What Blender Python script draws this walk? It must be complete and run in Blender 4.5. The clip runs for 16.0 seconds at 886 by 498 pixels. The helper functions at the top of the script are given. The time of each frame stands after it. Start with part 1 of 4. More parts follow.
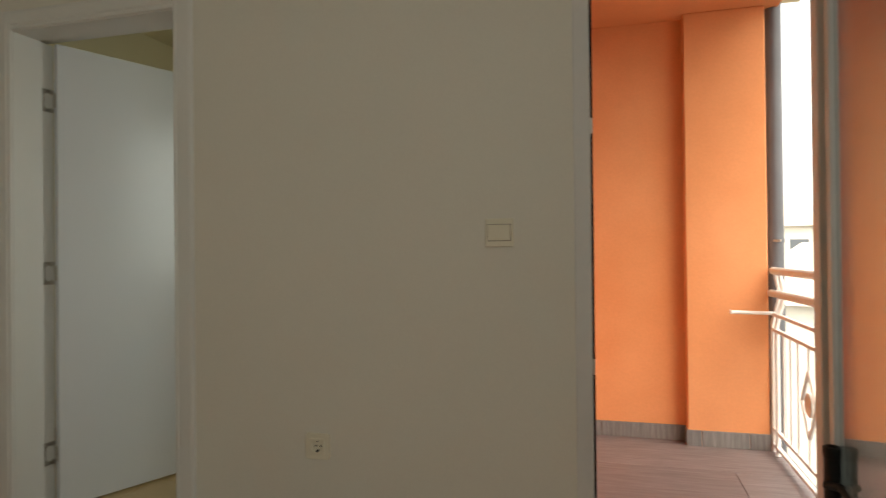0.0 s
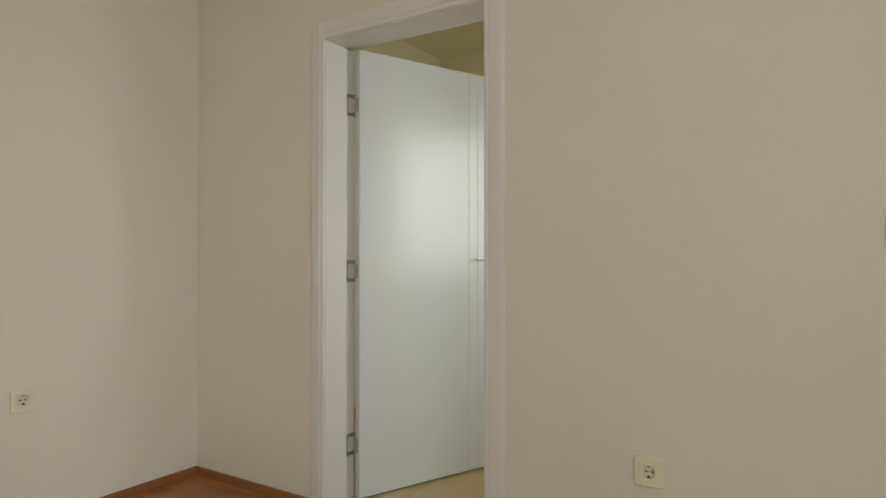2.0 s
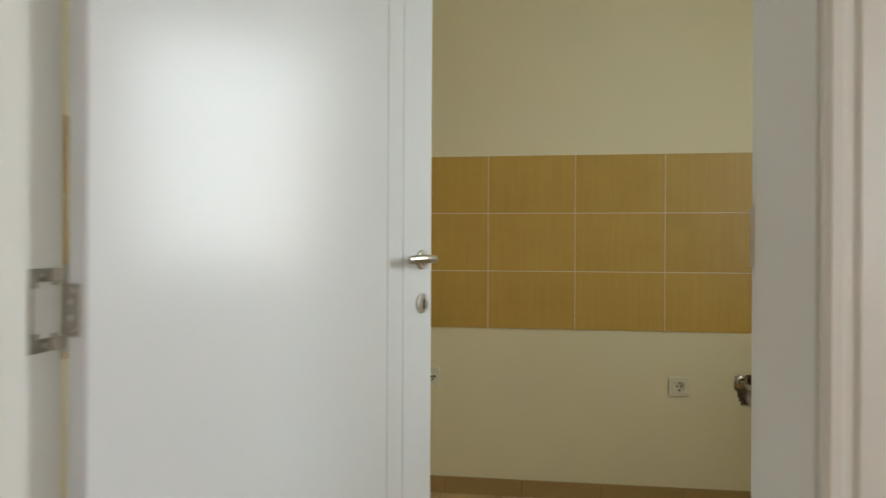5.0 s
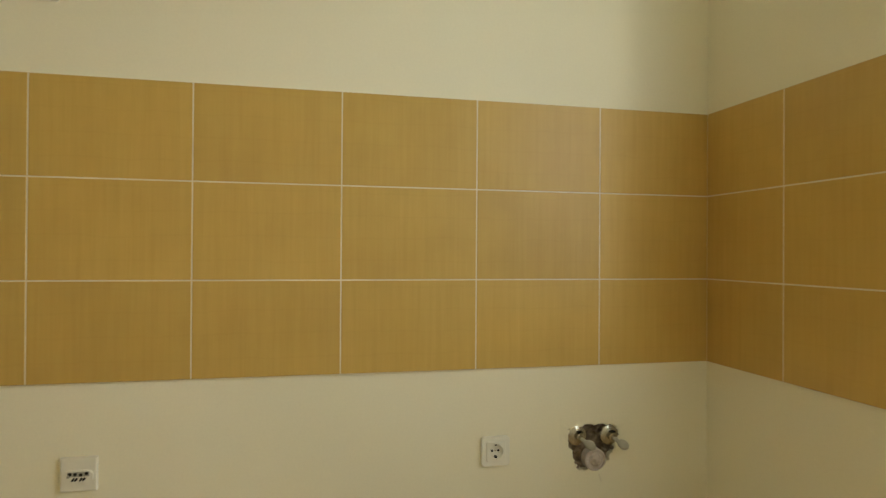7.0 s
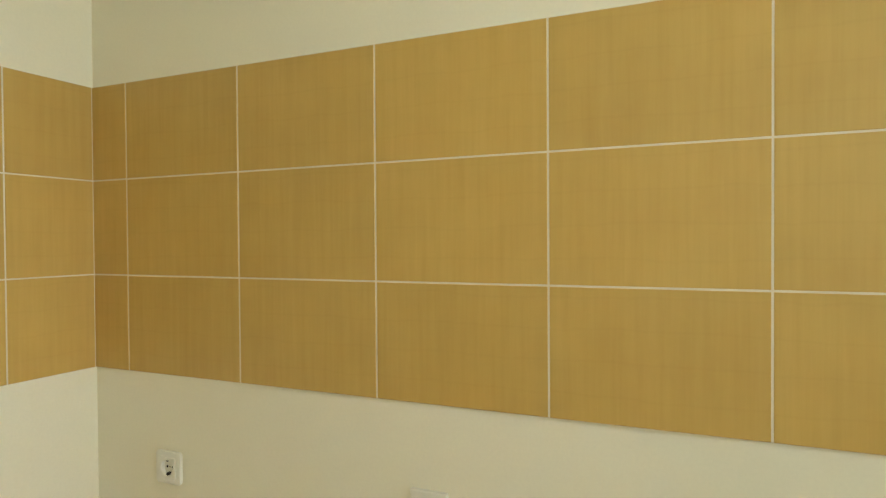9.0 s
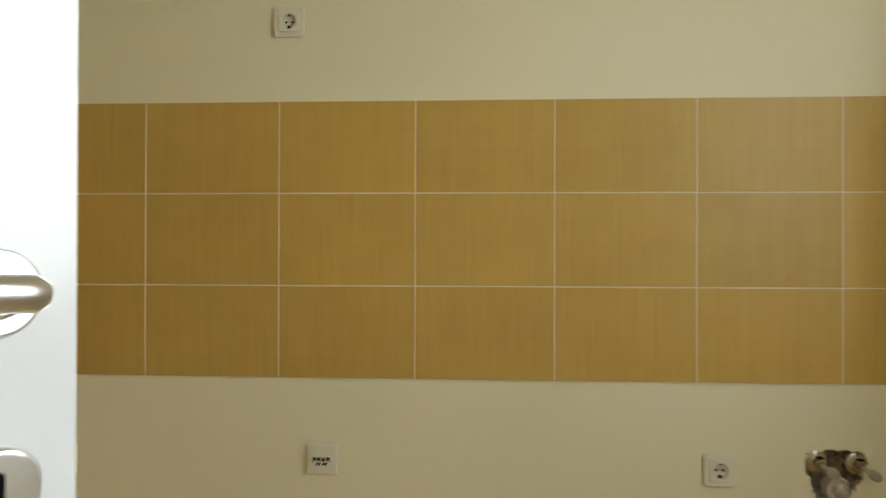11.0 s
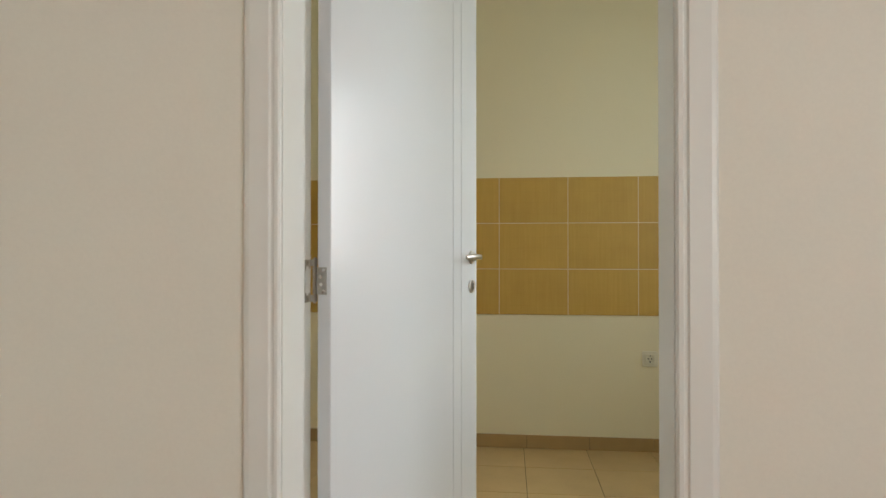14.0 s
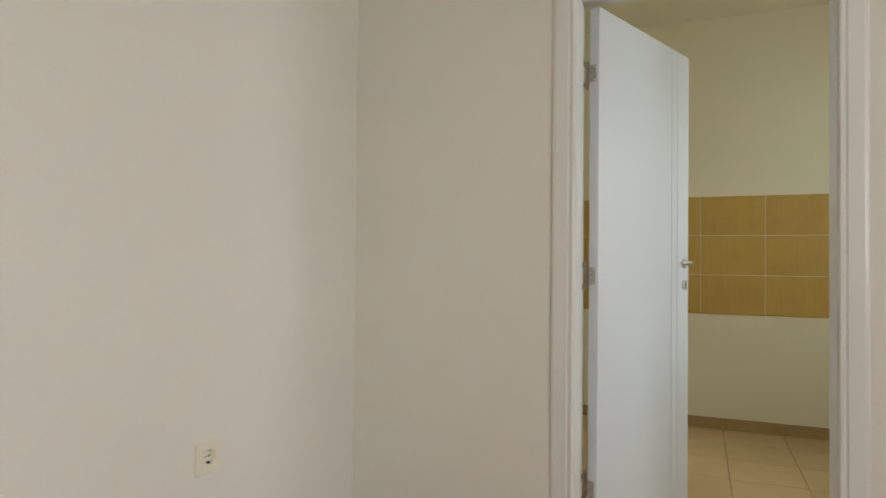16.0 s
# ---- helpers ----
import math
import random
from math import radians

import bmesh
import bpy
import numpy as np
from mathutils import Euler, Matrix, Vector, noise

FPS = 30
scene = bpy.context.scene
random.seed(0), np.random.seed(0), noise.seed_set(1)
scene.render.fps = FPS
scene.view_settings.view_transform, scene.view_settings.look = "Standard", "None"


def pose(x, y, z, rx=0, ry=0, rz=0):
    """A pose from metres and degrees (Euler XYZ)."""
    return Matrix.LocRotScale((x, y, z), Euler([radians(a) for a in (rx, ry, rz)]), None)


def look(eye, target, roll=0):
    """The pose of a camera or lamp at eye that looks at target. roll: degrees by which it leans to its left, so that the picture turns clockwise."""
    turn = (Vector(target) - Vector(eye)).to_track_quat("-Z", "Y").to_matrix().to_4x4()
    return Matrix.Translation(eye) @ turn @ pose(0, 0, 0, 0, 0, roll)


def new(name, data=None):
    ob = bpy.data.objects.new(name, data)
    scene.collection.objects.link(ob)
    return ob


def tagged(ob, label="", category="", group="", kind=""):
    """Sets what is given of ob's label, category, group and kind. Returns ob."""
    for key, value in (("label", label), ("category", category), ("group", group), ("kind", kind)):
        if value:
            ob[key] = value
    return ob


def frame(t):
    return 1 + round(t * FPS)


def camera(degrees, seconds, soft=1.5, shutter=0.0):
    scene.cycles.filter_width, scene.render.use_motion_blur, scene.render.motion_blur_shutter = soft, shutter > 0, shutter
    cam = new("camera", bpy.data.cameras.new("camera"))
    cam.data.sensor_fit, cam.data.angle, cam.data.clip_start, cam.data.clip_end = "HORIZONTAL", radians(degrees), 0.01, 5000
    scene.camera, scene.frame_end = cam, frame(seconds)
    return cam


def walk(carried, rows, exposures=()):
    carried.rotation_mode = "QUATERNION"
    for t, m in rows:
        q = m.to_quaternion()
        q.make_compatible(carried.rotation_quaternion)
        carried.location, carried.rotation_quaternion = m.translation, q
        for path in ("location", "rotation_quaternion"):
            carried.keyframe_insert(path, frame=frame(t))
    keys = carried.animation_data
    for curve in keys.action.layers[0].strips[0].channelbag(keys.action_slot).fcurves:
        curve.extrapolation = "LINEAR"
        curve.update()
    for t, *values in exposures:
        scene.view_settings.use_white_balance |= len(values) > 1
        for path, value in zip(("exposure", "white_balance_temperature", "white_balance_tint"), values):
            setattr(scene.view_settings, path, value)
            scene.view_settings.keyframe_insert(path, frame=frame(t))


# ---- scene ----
cam = camera(71.0, 16.0, 1.3, 0.35)
PATH = [
    (0, (0.452, -4.329, 1.108), (-0.075, -2.4, 1.122), -0.6),
    (0.5, (0.318, -4.405, 1.089), (-0.363, -2.525, 1.125), -0.4),
    (1, (0.176, -4.421, 1.079), (-0.63, -2.591, 1.125), -0.2),
    (1.5, (0.106, -4.362, 1.074), (-0.873, -2.618, 1.122), -0.30),
    (2, (-0.062, -4.323, 1.115), (-1.134, -2.634, 1.132), -0.0),
    (2.5, (-0.205, -4.150, 1.130), (-1.422, -2.563, 1.146), 0.2),
    (3, (-0.667, -4.097, 1.103), (-1.736, -2.406, 1.129), 0.26),
    (5.3, (-1.383, -2.575, 1.114), (-1.502, -0.579, 1.114), 0.4),
    (5.5, (-1.380, -2.425, 1.111), (-1.407, -0.425, 1.113), 0.5),
    (6, (-1.322, -2.171, 1.097), (-1.139, -0.179, 1.105), 0.5),
    (6.5, (-1.266, -1.972, 1.099), (-0.896, -0.006, 1.105), 0.31),
    (7, (-1.246, -1.737, 1.092), (-0.810, 0.215, 1.104), 0.39),
    (7.5, (-1.225, -1.482, 1.080), (-0.882, 0.488, 1.110), 0.05),
    (8, (-1.191, -1.281, 1.088), (-1.417, 0.706, 1.095), 0.06),
    (8.5, (-1.195, -1.191, 1.106), (-1.894, 0.682, 1.066), -0.47),
    (8.7, (-1.205, -1.182, 1.106), (-2.038, 0.636, 1.072), -0.45),
    (10.8, (-1.366, -1.655, 1.108), (-1.560, 0.336, 1.125), 0.3),
    (11, (-1.369, -1.736, 1.110), (-1.469, 0.262, 1.120), 0.15),
    (11.5, (-1.370, -1.938, 1.074), (-1.335, 0.062, 1.090), 0.0),
    (12, (-1.414, -2.185, 1.072), (-1.374, -0.186, 1.094), 0.02),
    (12.5, (-1.459, -2.490, 1.074), (-1.461, -0.490, 1.091), 0.06),
    (13, (-1.478, -2.849, 1.088), (-1.561, -0.851, 1.104), 0.1),
    (13.5, (-1.465, -3.226, 1.106), (-1.644, -1.234, 1.114), -0.1),
    (14, (-1.476, -3.561, 1.102), (-1.688, -1.573, 1.117), -0.0),
    (14.5, (-1.471, -3.892, 1.108), (-1.702, -1.905, 1.130), 0.18),
    (15, (-1.416, -4.152, 1.102), (-1.794, -2.188, 1.124), 0.0),
    (15.5, (-1.478, -4.332, 1.094), (-2.089, -2.428, 1.133), 0.4),
    (16, (-1.545, -4.498, 1.089), (-2.306, -2.649, 1.127), 0.6),
]
walk(cam, [(t, look(eye, target, roll)) for t, eye, target, roll in PATH],
     [(0.0, 1.15, 7350, 6), (1.0, 1.58, 7250, 7), (2.0, 2.08, 7050, 7), (3.0, 2.35, 6900, 7), (5.3, 2.42, 6650, 11), (6.0, 2.75, 6600, 12), (7.0, 3.0, 6600, 12), (7.5, 2.95, 6650, 13),
      (8.0, 3.1, 6400, 11), (8.7, 3.45, 6000, 9), (10.8, 2.9, 6500, 11), (12.5, 2.65, 6700, 12), (14.0, 2.57, 6600, 12), (16.0, 2.42, 6450, 11)])

# ---- world, sun, window light ----
world = bpy.data.worlds.new("world")
scene.world = world
world.use_nodes = True
wn = world.node_tree.nodes
sky = wn.new("ShaderNodeTexSky")
sky.sky_type, sky.sun_disc = "NISHITA", False
sky.sun_elevation, sky.sun_rotation = radians(48), radians(150)
sky.air_density, sky.dust_density = 1.0, 8.0
wn["Background"].inputs["Strength"].default_value = 0.15
veil = wn.new("ShaderNodeMix")  # thin white overcast over the clear sky
veil.data_type = "RGBA"
veil.inputs[0].default_value, veil.inputs[7].default_value = 0.65, (10.4, 10.5, 10.8, 1)
world.node_tree.links.new(sky.outputs["Color"], veil.inputs[6])
world.node_tree.links.new(veil.outputs[2], wn["Background"].inputs["Color"])


def lamp(name, kind, m, energy, color, **more):
    data = bpy.data.lights.new(name, kind)
    data.energy, data.color = energy, color
    for key, value in more.items():
        if key == "size":
            data.size = value
        elif key == "size_y":
            data.shape, data.size_y = "RECTANGLE", value
        elif key == "spread":
            data.spread = value
        elif key == "angle":
            data.angle = value
    ob = new(name, data)
    ob.matrix_world = m
    return ob


lamp("sun", "SUN", look((8, -4, 12), (0, 0, 0)), 1.2, (1.0, 0.95, 0.88), angle=radians(50))
# sky light in the openings of the two windows behind and beside the walker
lamp("kitchen_window_light", "AREA", look((0.095, -1.25, 1.54), (-2.0, -1.27, 1.25)), 2.25, (0.82, 0.945, 1.0), size=0.84, size_y=1.06)
lamp("room_window_light", "AREA", look((1.52, -5.2, 1.5), (-2.0, -4.2, 1.15)), 10.5, (0.85, 0.965, 1.0), size=1.5, size_y=1.15)


# ---- materials ----
def material(name):
    m = bpy.data.materials.new(name)
    m.use_nodes = True
    return m, m.node_tree.nodes, m.node_tree.links, m.node_tree.nodes["Principled BSDF"]


def coords(nodes, links, scale=(1, 1, 1), generated="Object"):
    tc, mp = nodes.new("ShaderNodeTexCoord"), nodes.new("ShaderNodeMapping")
    mp.inputs["Scale"].default_value = scale
    links.new(tc.outputs[generated], mp.inputs["Vector"])
    return mp.outputs["Vector"]


def noise_node(nodes, links, vector, scale, detail=4, rough=0.55):
    n = nodes.new("ShaderNodeTexNoise")
    n.inputs["Scale"].default_value, n.inputs["Detail"].default_value, n.inputs["Roughness"].default_value = scale, detail, rough
    links.new(vector, n.inputs["Vector"])
    return n.outputs["Fac"]


def ramp(nodes, links, fac, stops):
    r = nodes.new("ShaderNodeValToRGB")
    r.color_ramp.elements[0].position, r.color_ramp.elements[0].color = stops[0][0], (*stops[0][1], 1)
    r.color_ramp.elements[1].position, r.color_ramp.elements[1].color = stops[-1][0], (*stops[-1][1], 1)
    for pos, col in stops[1:-1]:
        e = r.color_ramp.elements.new(pos)
        e.color = (*col, 1)
    links.new(fac, r.inputs["Fac"])
    return r.outputs["Color"]


def mixed(nodes, links, fac, a, b, mode="MIX"):
    m = nodes.new("ShaderNodeMix")
    m.data_type, m.blend_type = "RGBA", mode
    for socket, value in ((m.inputs[0], fac), (m.inputs[6], a), (m.inputs[7], b)):
        if isinstance(value, (int, float)):
            socket.default_value = value
        elif isinstance(value, tuple):
            socket.default_value = (*value, 1)
        else:
            links.new(value, socket)
    return m.outputs[2]


def bumped(nodes, links, bsdf, height, strength, distance):
    b = nodes.new("ShaderNodeBump")
    b.inputs["Strength"].default_value, b.inputs["Distance"].default_value = strength, distance
    links.new(height, b.inputs["Height"])
    links.new(b.outputs["Normal"], bsdf.inputs["Normal"])


def two_scale(name, dark, light, big=1.5, small=60, rough=0.6, rough_var=0.06, bump=0.25, depth=0.0006, spec=0.5, metal=0.0, scale=(1, 1, 1), fine=0.97):
    """Paint, plaster, plastic or metal with soft large stains and fine relief."""
    m, n, l, b = material(name)
    v = coords(n, l, scale)
    f1, f2 = noise_node(n, l, v, big, 3), noise_node(n, l, v, small, 5)
    base = ramp(n, l, f1, ((0.3, dark), (0.7, light)))
    speck = ramp(n, l, f2, ((0.3, (fine,) * 3), (0.7, (1.0,) * 3)))
    l.new(mixed(n, l, 1.0, base, speck, "MULTIPLY"), b.inputs["Base Color"])
    mr = n.new("ShaderNodeMapRange")
    mr.inputs["To Min"].default_value, mr.inputs["To Max"].default_value = rough - rough_var, rough + rough_var
    l.new(f2, mr.inputs["Value"])
    l.new(mr.outputs["Result"], b.inputs["Roughness"])
    b.inputs["Specular IOR Level"].default_value, b.inputs["Metallic"].default_value = spec, metal
    bumped(n, l, b, f2, bump, depth)
    return m


PAINT = two_scale("wall_paint", (0.765, 0.737, 0.657), (0.79, 0.762, 0.682), 0.9, 140, 0.62, 0.06, 0.08, 0.0007, 0.35)
CREAM = two_scale("cream_kitchen_paint", (0.845, 0.778, 0.565), (0.87, 0.803, 0.59), 0.9, 140, 0.60, 0.06, 0.08, 0.0007, 0.35)
CEIL = two_scale("ceiling_paint", (0.82, 0.79, 0.73), (0.85, 0.82, 0.76), 0.8, 120, 0.75, 0.05, 0.2, 0.0006, 0.3)
# One white lacquer: window blue painted into the leaf, room warmth into the casing.
LACQUER = two_scale("white_lacquer", (0.70, 0.722, 0.745), (0.72, 0.742, 0.765), 0.8, 60, 0.22, 0.01, 0.0, 0.0002, 0.48, fine=0.995)
CASING = two_scale("white_lacquer_warm_lit", (0.74, 0.738, 0.705), (0.765, 0.763, 0.73), 0.8, 60, 0.34, 0.02, 0.02, 0.0002, 0.40, fine=0.99)
PVC = two_scale("white_pvc", (0.70, 0.69, 0.67), (0.76, 0.75, 0.73), 2.0, 40, 0.38, 0.05, 0.06, 0.0003)
PLASTIC = two_scale("ivory_plastic", (0.79, 0.745, 0.605), (0.83, 0.785, 0.645), 6.0, 90, 0.36, 0.05, 0.05, 0.0002)
DARK = two_scale("black_plastic", (0.008, 0.007, 0.006), (0.018, 0.015, 0.013), 8.0, 120, 0.5, 0.08, 0.2, 0.0003, 0.3)
STEEL = two_scale("satin_nickel", (0.66, 0.65, 0.63), (0.74, 0.73, 0.71), 30.0, 260, 0.30, 0.05, 0.02, 0.0001, 0.5, 1.0)
CHROME = two_scale("chrome", (0.62, 0.60, 0.57), (0.75, 0.73, 0.70), 30.0, 260, 0.18, 0.05, 0.02, 0.0001, 0.5, 1.0)
BRASS = two_scale("dull_brass", (0.34, 0.27, 0.16), (0.48, 0.40, 0.26), 14.0, 160, 0.36, 0.08, 0.15, 0.0003, 0.5, 1.0)
GROUT = two_scale("cream_grout", (0.70, 0.62, 0.45), (0.78, 0.70, 0.53), 3.0, 200, 0.85, 0.05, 0.4, 0.0006, 0.2)
FLOOR_GROUT = two_scale("brown_grout", (0.13, 0.095, 0.055), (0.20, 0.15, 0.09), 3.0, 200, 0.9, 0.05, 0.4, 0.0006, 0.2)
# Brown of the strike slots; also the painted shadow line round the rocker.
GAP_BROWN = two_scale("brown_wood_and_gap_shade", (0.10, 0.045, 0.025), (0.17, 0.08, 0.045), 9.0, 120, 0.9, 0.05, 0.5, 0.001, 0.2)
MORTAR = two_scale("rough_mortar", (0.07, 0.048, 0.028), (0.36, 0.28, 0.19), 30.0, 180, 0.95, 0.03, 0.9, 0.004, 0.2, fine=0.86)
STUCCO = two_scale("orange_stucco", (0.735, 0.30, 0.130), (0.815, 0.362, 0.172), 1.6, 75, 0.85, 0.05, 0.16, 0.003, 0.25, fine=0.94)
RAIL = two_scale("white_rail_paint", (0.74, 0.73, 0.71), (0.80, 0.79, 0.77), 5.0, 90, 0.42, 0.08, 0.2, 0.0004)
PIPE = two_scale("grey_pipe", (0.085, 0.09, 0.105), (0.13, 0.135, 0.155), 3.0, 90, 0.40, 0.08, 0.15, 0.0004)
CAP = two_scale("white_pipe_cap", (0.50, 0.41, 0.34), (0.70, 0.62, 0.54), 20.0, 140, 0.5, 0.1, 0.3, 0.0006, fine=0.86)
FACADE = two_scale("cream_facade", (0.80, 0.77, 0.68), (0.87, 0.84, 0.76), 0.3, 8, 0.9, 0.05, 0.3, 0.01, 0.2)
ROOF = two_scale("red_roof", (0.36, 0.13, 0.07), (0.46, 0.18, 0.10), 0.8, 14, 0.9, 0.05, 0.6, 0.02, 0.2, fine=0.86)
ASPHALT = two_scale("grey_ground", (0.10, 0.10, 0.095), (0.20, 0.19, 0.17), 0.15, 9, 0.95, 0.03, 0.5, 0.02, 0.2, fine=0.86)
# Black that paints the shade inside keyhole, pin holes and slits.
VOID = two_scale("black_hole_shade", (0.003, 0.003, 0.003), (0.006, 0.005, 0.005), 8.0, 120, 0.9, 0.05, 0.1, 0.0003, 0.1)
# Hinge steel, darkened in its colour for the dim room it mirrors.
HINGE = two_scale("hinge_steel_dark_mirrored", (0.40, 0.375, 0.335), (0.53, 0.50, 0.45), 25.0, 200, 0.42, 0.08, 0.1, 0.0002, 0.5, 0.9)
DULL = two_scale("dull_chrome", (0.36, 0.315, 0.24), (0.56, 0.51, 0.42), 38.0, 180, 0.24, 0.08, 0.12, 0.0002, 0.5, 0.9)
GRIP = two_scale("grey_grip_paint", (0.32, 0.30, 0.23), (0.43, 0.40, 0.31), 20.0, 160, 0.5, 0.06, 0.1, 0.0003)
# Roof tone bleached in its colour for the overexposed outdoors; FACADE is lightened too.
PALE_ROOF = two_scale("sunlit_pale_roof", (0.62, 0.52, 0.44), (0.74, 0.66, 0.58), 0.8, 14, 0.9, 0.05, 0.6, 0.02, 0.2, fine=0.86)
WINDOW_DARK = two_scale("far_window_pane", (0.10, 0.12, 0.14), (0.16, 0.18, 0.20), 0.5, 5, 0.15, 0.05, 0.02, 0.001)


def make_glass():
    m, n, l, b = material("clear_glass")
    b.inputs["Base Color"].default_value = (0.93, 0.96, 0.95, 1)
    b.inputs["Roughness"].default_value, b.inputs["IOR"].default_value = 0.015, 1.5
    b.inputs["Transmission Weight"].default_value = 1.0
    return m


GLASS = make_glass()


def make_thin_glass():
    """A single thin pane: light goes straight through, a Fresnel share is mirrored."""
    m, n, l, b = material("thin_window_glass")
    n.remove(b)
    clear, gloss, mix, fres = n.new("ShaderNodeBsdfTransparent"), n.new("ShaderNodeBsdfGlossy"), n.new("ShaderNodeMixShader"), n.new("ShaderNodeFresnel")
    clear.inputs["Color"].default_value, gloss.inputs["Roughness"].default_value, fres.inputs["IOR"].default_value = (0.93, 0.95, 0.94, 1), 0.01, 1.5
    l.new(fres.outputs[0], mix.inputs[0])
    l.new(clear.outputs[0], mix.inputs[1])
    l.new(gloss.outputs[0], mix.inputs[2])
    l.new(mix.outputs[0], n["Material Output"].inputs["Surface"])
    return m


THIN_GLASS = make_thin_glass()


def random_tint(n, l, color, low=0.93, high=1.05):
    """A slightly other shade for each piece."""
    info, mr = n.new("ShaderNodeObjectInfo"), n.new("ShaderNodeMapRange")
    mr.inputs["To Min"].default_value, mr.inputs["To Max"].default_value = low, high
    l.new(info.outputs["Random"], mr.inputs["Value"])
    hsv = n.new("ShaderNodeHueSaturation")
    l.new(color, hsv.inputs["Color"])
    l.new(mr.outputs["Result"], hsv.inputs["Value"])
    return hsv.outputs["Color"], info.outputs["Random"]


def shifted(n, l, rnd, scale):
    """Object coordinates moved by the piece's own random number, so that no two pieces carry the same grain."""
    tc, mp, add = n.new("ShaderNodeTexCoord"), n.new("ShaderNodeMapping"), n.new("ShaderNodeVectorMath")
    add.operation = "ADD"
    mul = n.new("ShaderNodeMath")
    mul.operation = "MULTIPLY"
    mul.inputs[1].default_value = 37.0
    l.new(rnd, mul.inputs[0])
    l.new(tc.outputs["Object"], add.inputs[0])
    l.new(mul.outputs[0], add.inputs[1])
    mp.inputs["Scale"].default_value = scale
    l.new(add.outputs[0], mp.inputs["Vector"])
    return mp.outputs["Vector"], tc.outputs["Object"]


def make_wall_tile():
    """Ochre glazed tile: upright silky streaks, a few thin level lines, satin glaze. Piece axes: x along the wall, z up."""
    m, n, l, b = material("ochre_wall_tile")
    info = n.new("ShaderNodeObjectInfo")
    v, raw = shifted(n, l, info.outputs["Random"], (1, 1, 1))
    streak = n.new("ShaderNodeMapping")
    streak.inputs["Scale"].default_value = (70, 70, 3.0)
    l.new(v, streak.inputs["Vector"])
    f1 = noise_node(n, l, streak.outputs["Vector"], 1.0, 4, 0.6)
    cloud = noise_node(n, l, v, 7.0, 3)
    c1 = ramp(n, l, f1, ((0.28, (0.578, 0.370, 0.088)), (0.72, (0.625, 0.409, 0.107))))
    c2 = ramp(n, l, cloud, ((0.3, (0.93, 0.915, 0.90)), (0.7, (1.0, 1.0, 1.0))))
    base = mixed(n, l, 1.0, c1, c2, "MULTIPLY")
    sep = n.new("ShaderNodeSeparateXYZ")
    l.new(raw, sep.inputs[0])
    wob = n.new("ShaderNodeMath")
    wob.operation = "MULTIPLY_ADD"
    wob.inputs[1].default_value = 0.030
    l.new(cloud, wob.inputs[0])
    l.new(sep.outputs["Z"], wob.inputs[2])
    fr = n.new("ShaderNodeMath")
    fr.operation = "PINGPONG"
    fr.inputs[1].default_value = 0.0315
    l.new(wob.outputs[0], fr.inputs[0])
    line = ramp(n, l, fr.outputs[0], ((0.0, (0.86, 0.83, 0.78)), (0.0022, (1.0, 1.0, 1.0))))
    base = mixed(n, l, 0.16, base, line, "MULTIPLY")
    tint, _ = random_tint(n, l, base, 0.94, 1.05)
    l.new(tint, b.inputs["Base Color"])
    b.inputs["Roughness"].default_value, b.inputs["Specular IOR Level"].default_value = 0.41, 0.40
    bumped(n, l, b, f1, 0.04, 0.0004)
    return m


def make_floor_tile():
    m, n, l, b = material("beige_floor_tile")
    info = n.new("ShaderNodeObjectInfo")
    v, _ = shifted(n, l, info.outputs["Random"], (1, 1, 1))
    f1, f2 = noise_node(n, l, v, 5.0, 4), noise_node(n, l, v, 90.0, 3)
    c = ramp(n, l, f1, ((0.3, (0.56, 0.40, 0.19)), (0.7, (0.63, 0.46, 0.23))))
    c = mixed(n, l, 0.25, c, ramp(n, l, f2, ((0.35, (0.85,) * 3), (0.65, (1.0,) * 3))), "MULTIPLY")
    tint, _ = random_tint(n, l, c, 0.96, 1.03)
    l.new(tint, b.inputs["Base Color"])
    b.inputs["Roughness"].default_value = 0.30
    bumped(n, l, b, f1, 0.05, 0.001)
    return m


def make_wood(name, dark, light, rough):
    """Lacquered boards; the grain runs along the piece's own x."""
    m, n, l, b = material(name)
    info = n.new("ShaderNodeObjectInfo")
    v, _ = shifted(n, l, info.outputs["Random"], (2.2, 26, 26))
    grain, soft = noise_node(n, l, v, 2.2, 6, 0.65), noise_node(n, l, v, 0.5, 2)
    c = ramp(n, l, grain, ((0.25, dark), (0.75, light)))
    c = mixed(n, l, 1.0, c, ramp(n, l, soft, ((0.3, (0.82, 0.80, 0.78)), (0.7, (1.0, 1.0, 1.0)))), "MULTIPLY")
    tint, _ = random_tint(n, l, c, 0.78, 1.12)
    l.new(tint, b.inputs["Base Color"])
    b.inputs["Roughness"].default_value = rough
    bumped(n, l, b, grain, 0.1, 0.0005)
    return m


def make_balcony_tile(name, scale, dark, middle, light):
    m, n, l, b = material(name)
    info = n.new("ShaderNodeObjectInfo")
    v, _ = shifted(n, l, info.outputs["Random"], scale)
    grain = noise_node(n, l, v, 1.6, 6, 0.7)
    c = ramp(n, l, grain, ((0.25, dark), (0.5, middle), (0.78, light)))
    tint, _ = random_tint(n, l, c, 0.92, 1.06)
    l.new(tint, b.inputs["Base Color"])
    b.inputs["Roughness"].default_value = 0.55
    bumped(n, l, b, grain, 0.2, 0.0008)
    return m


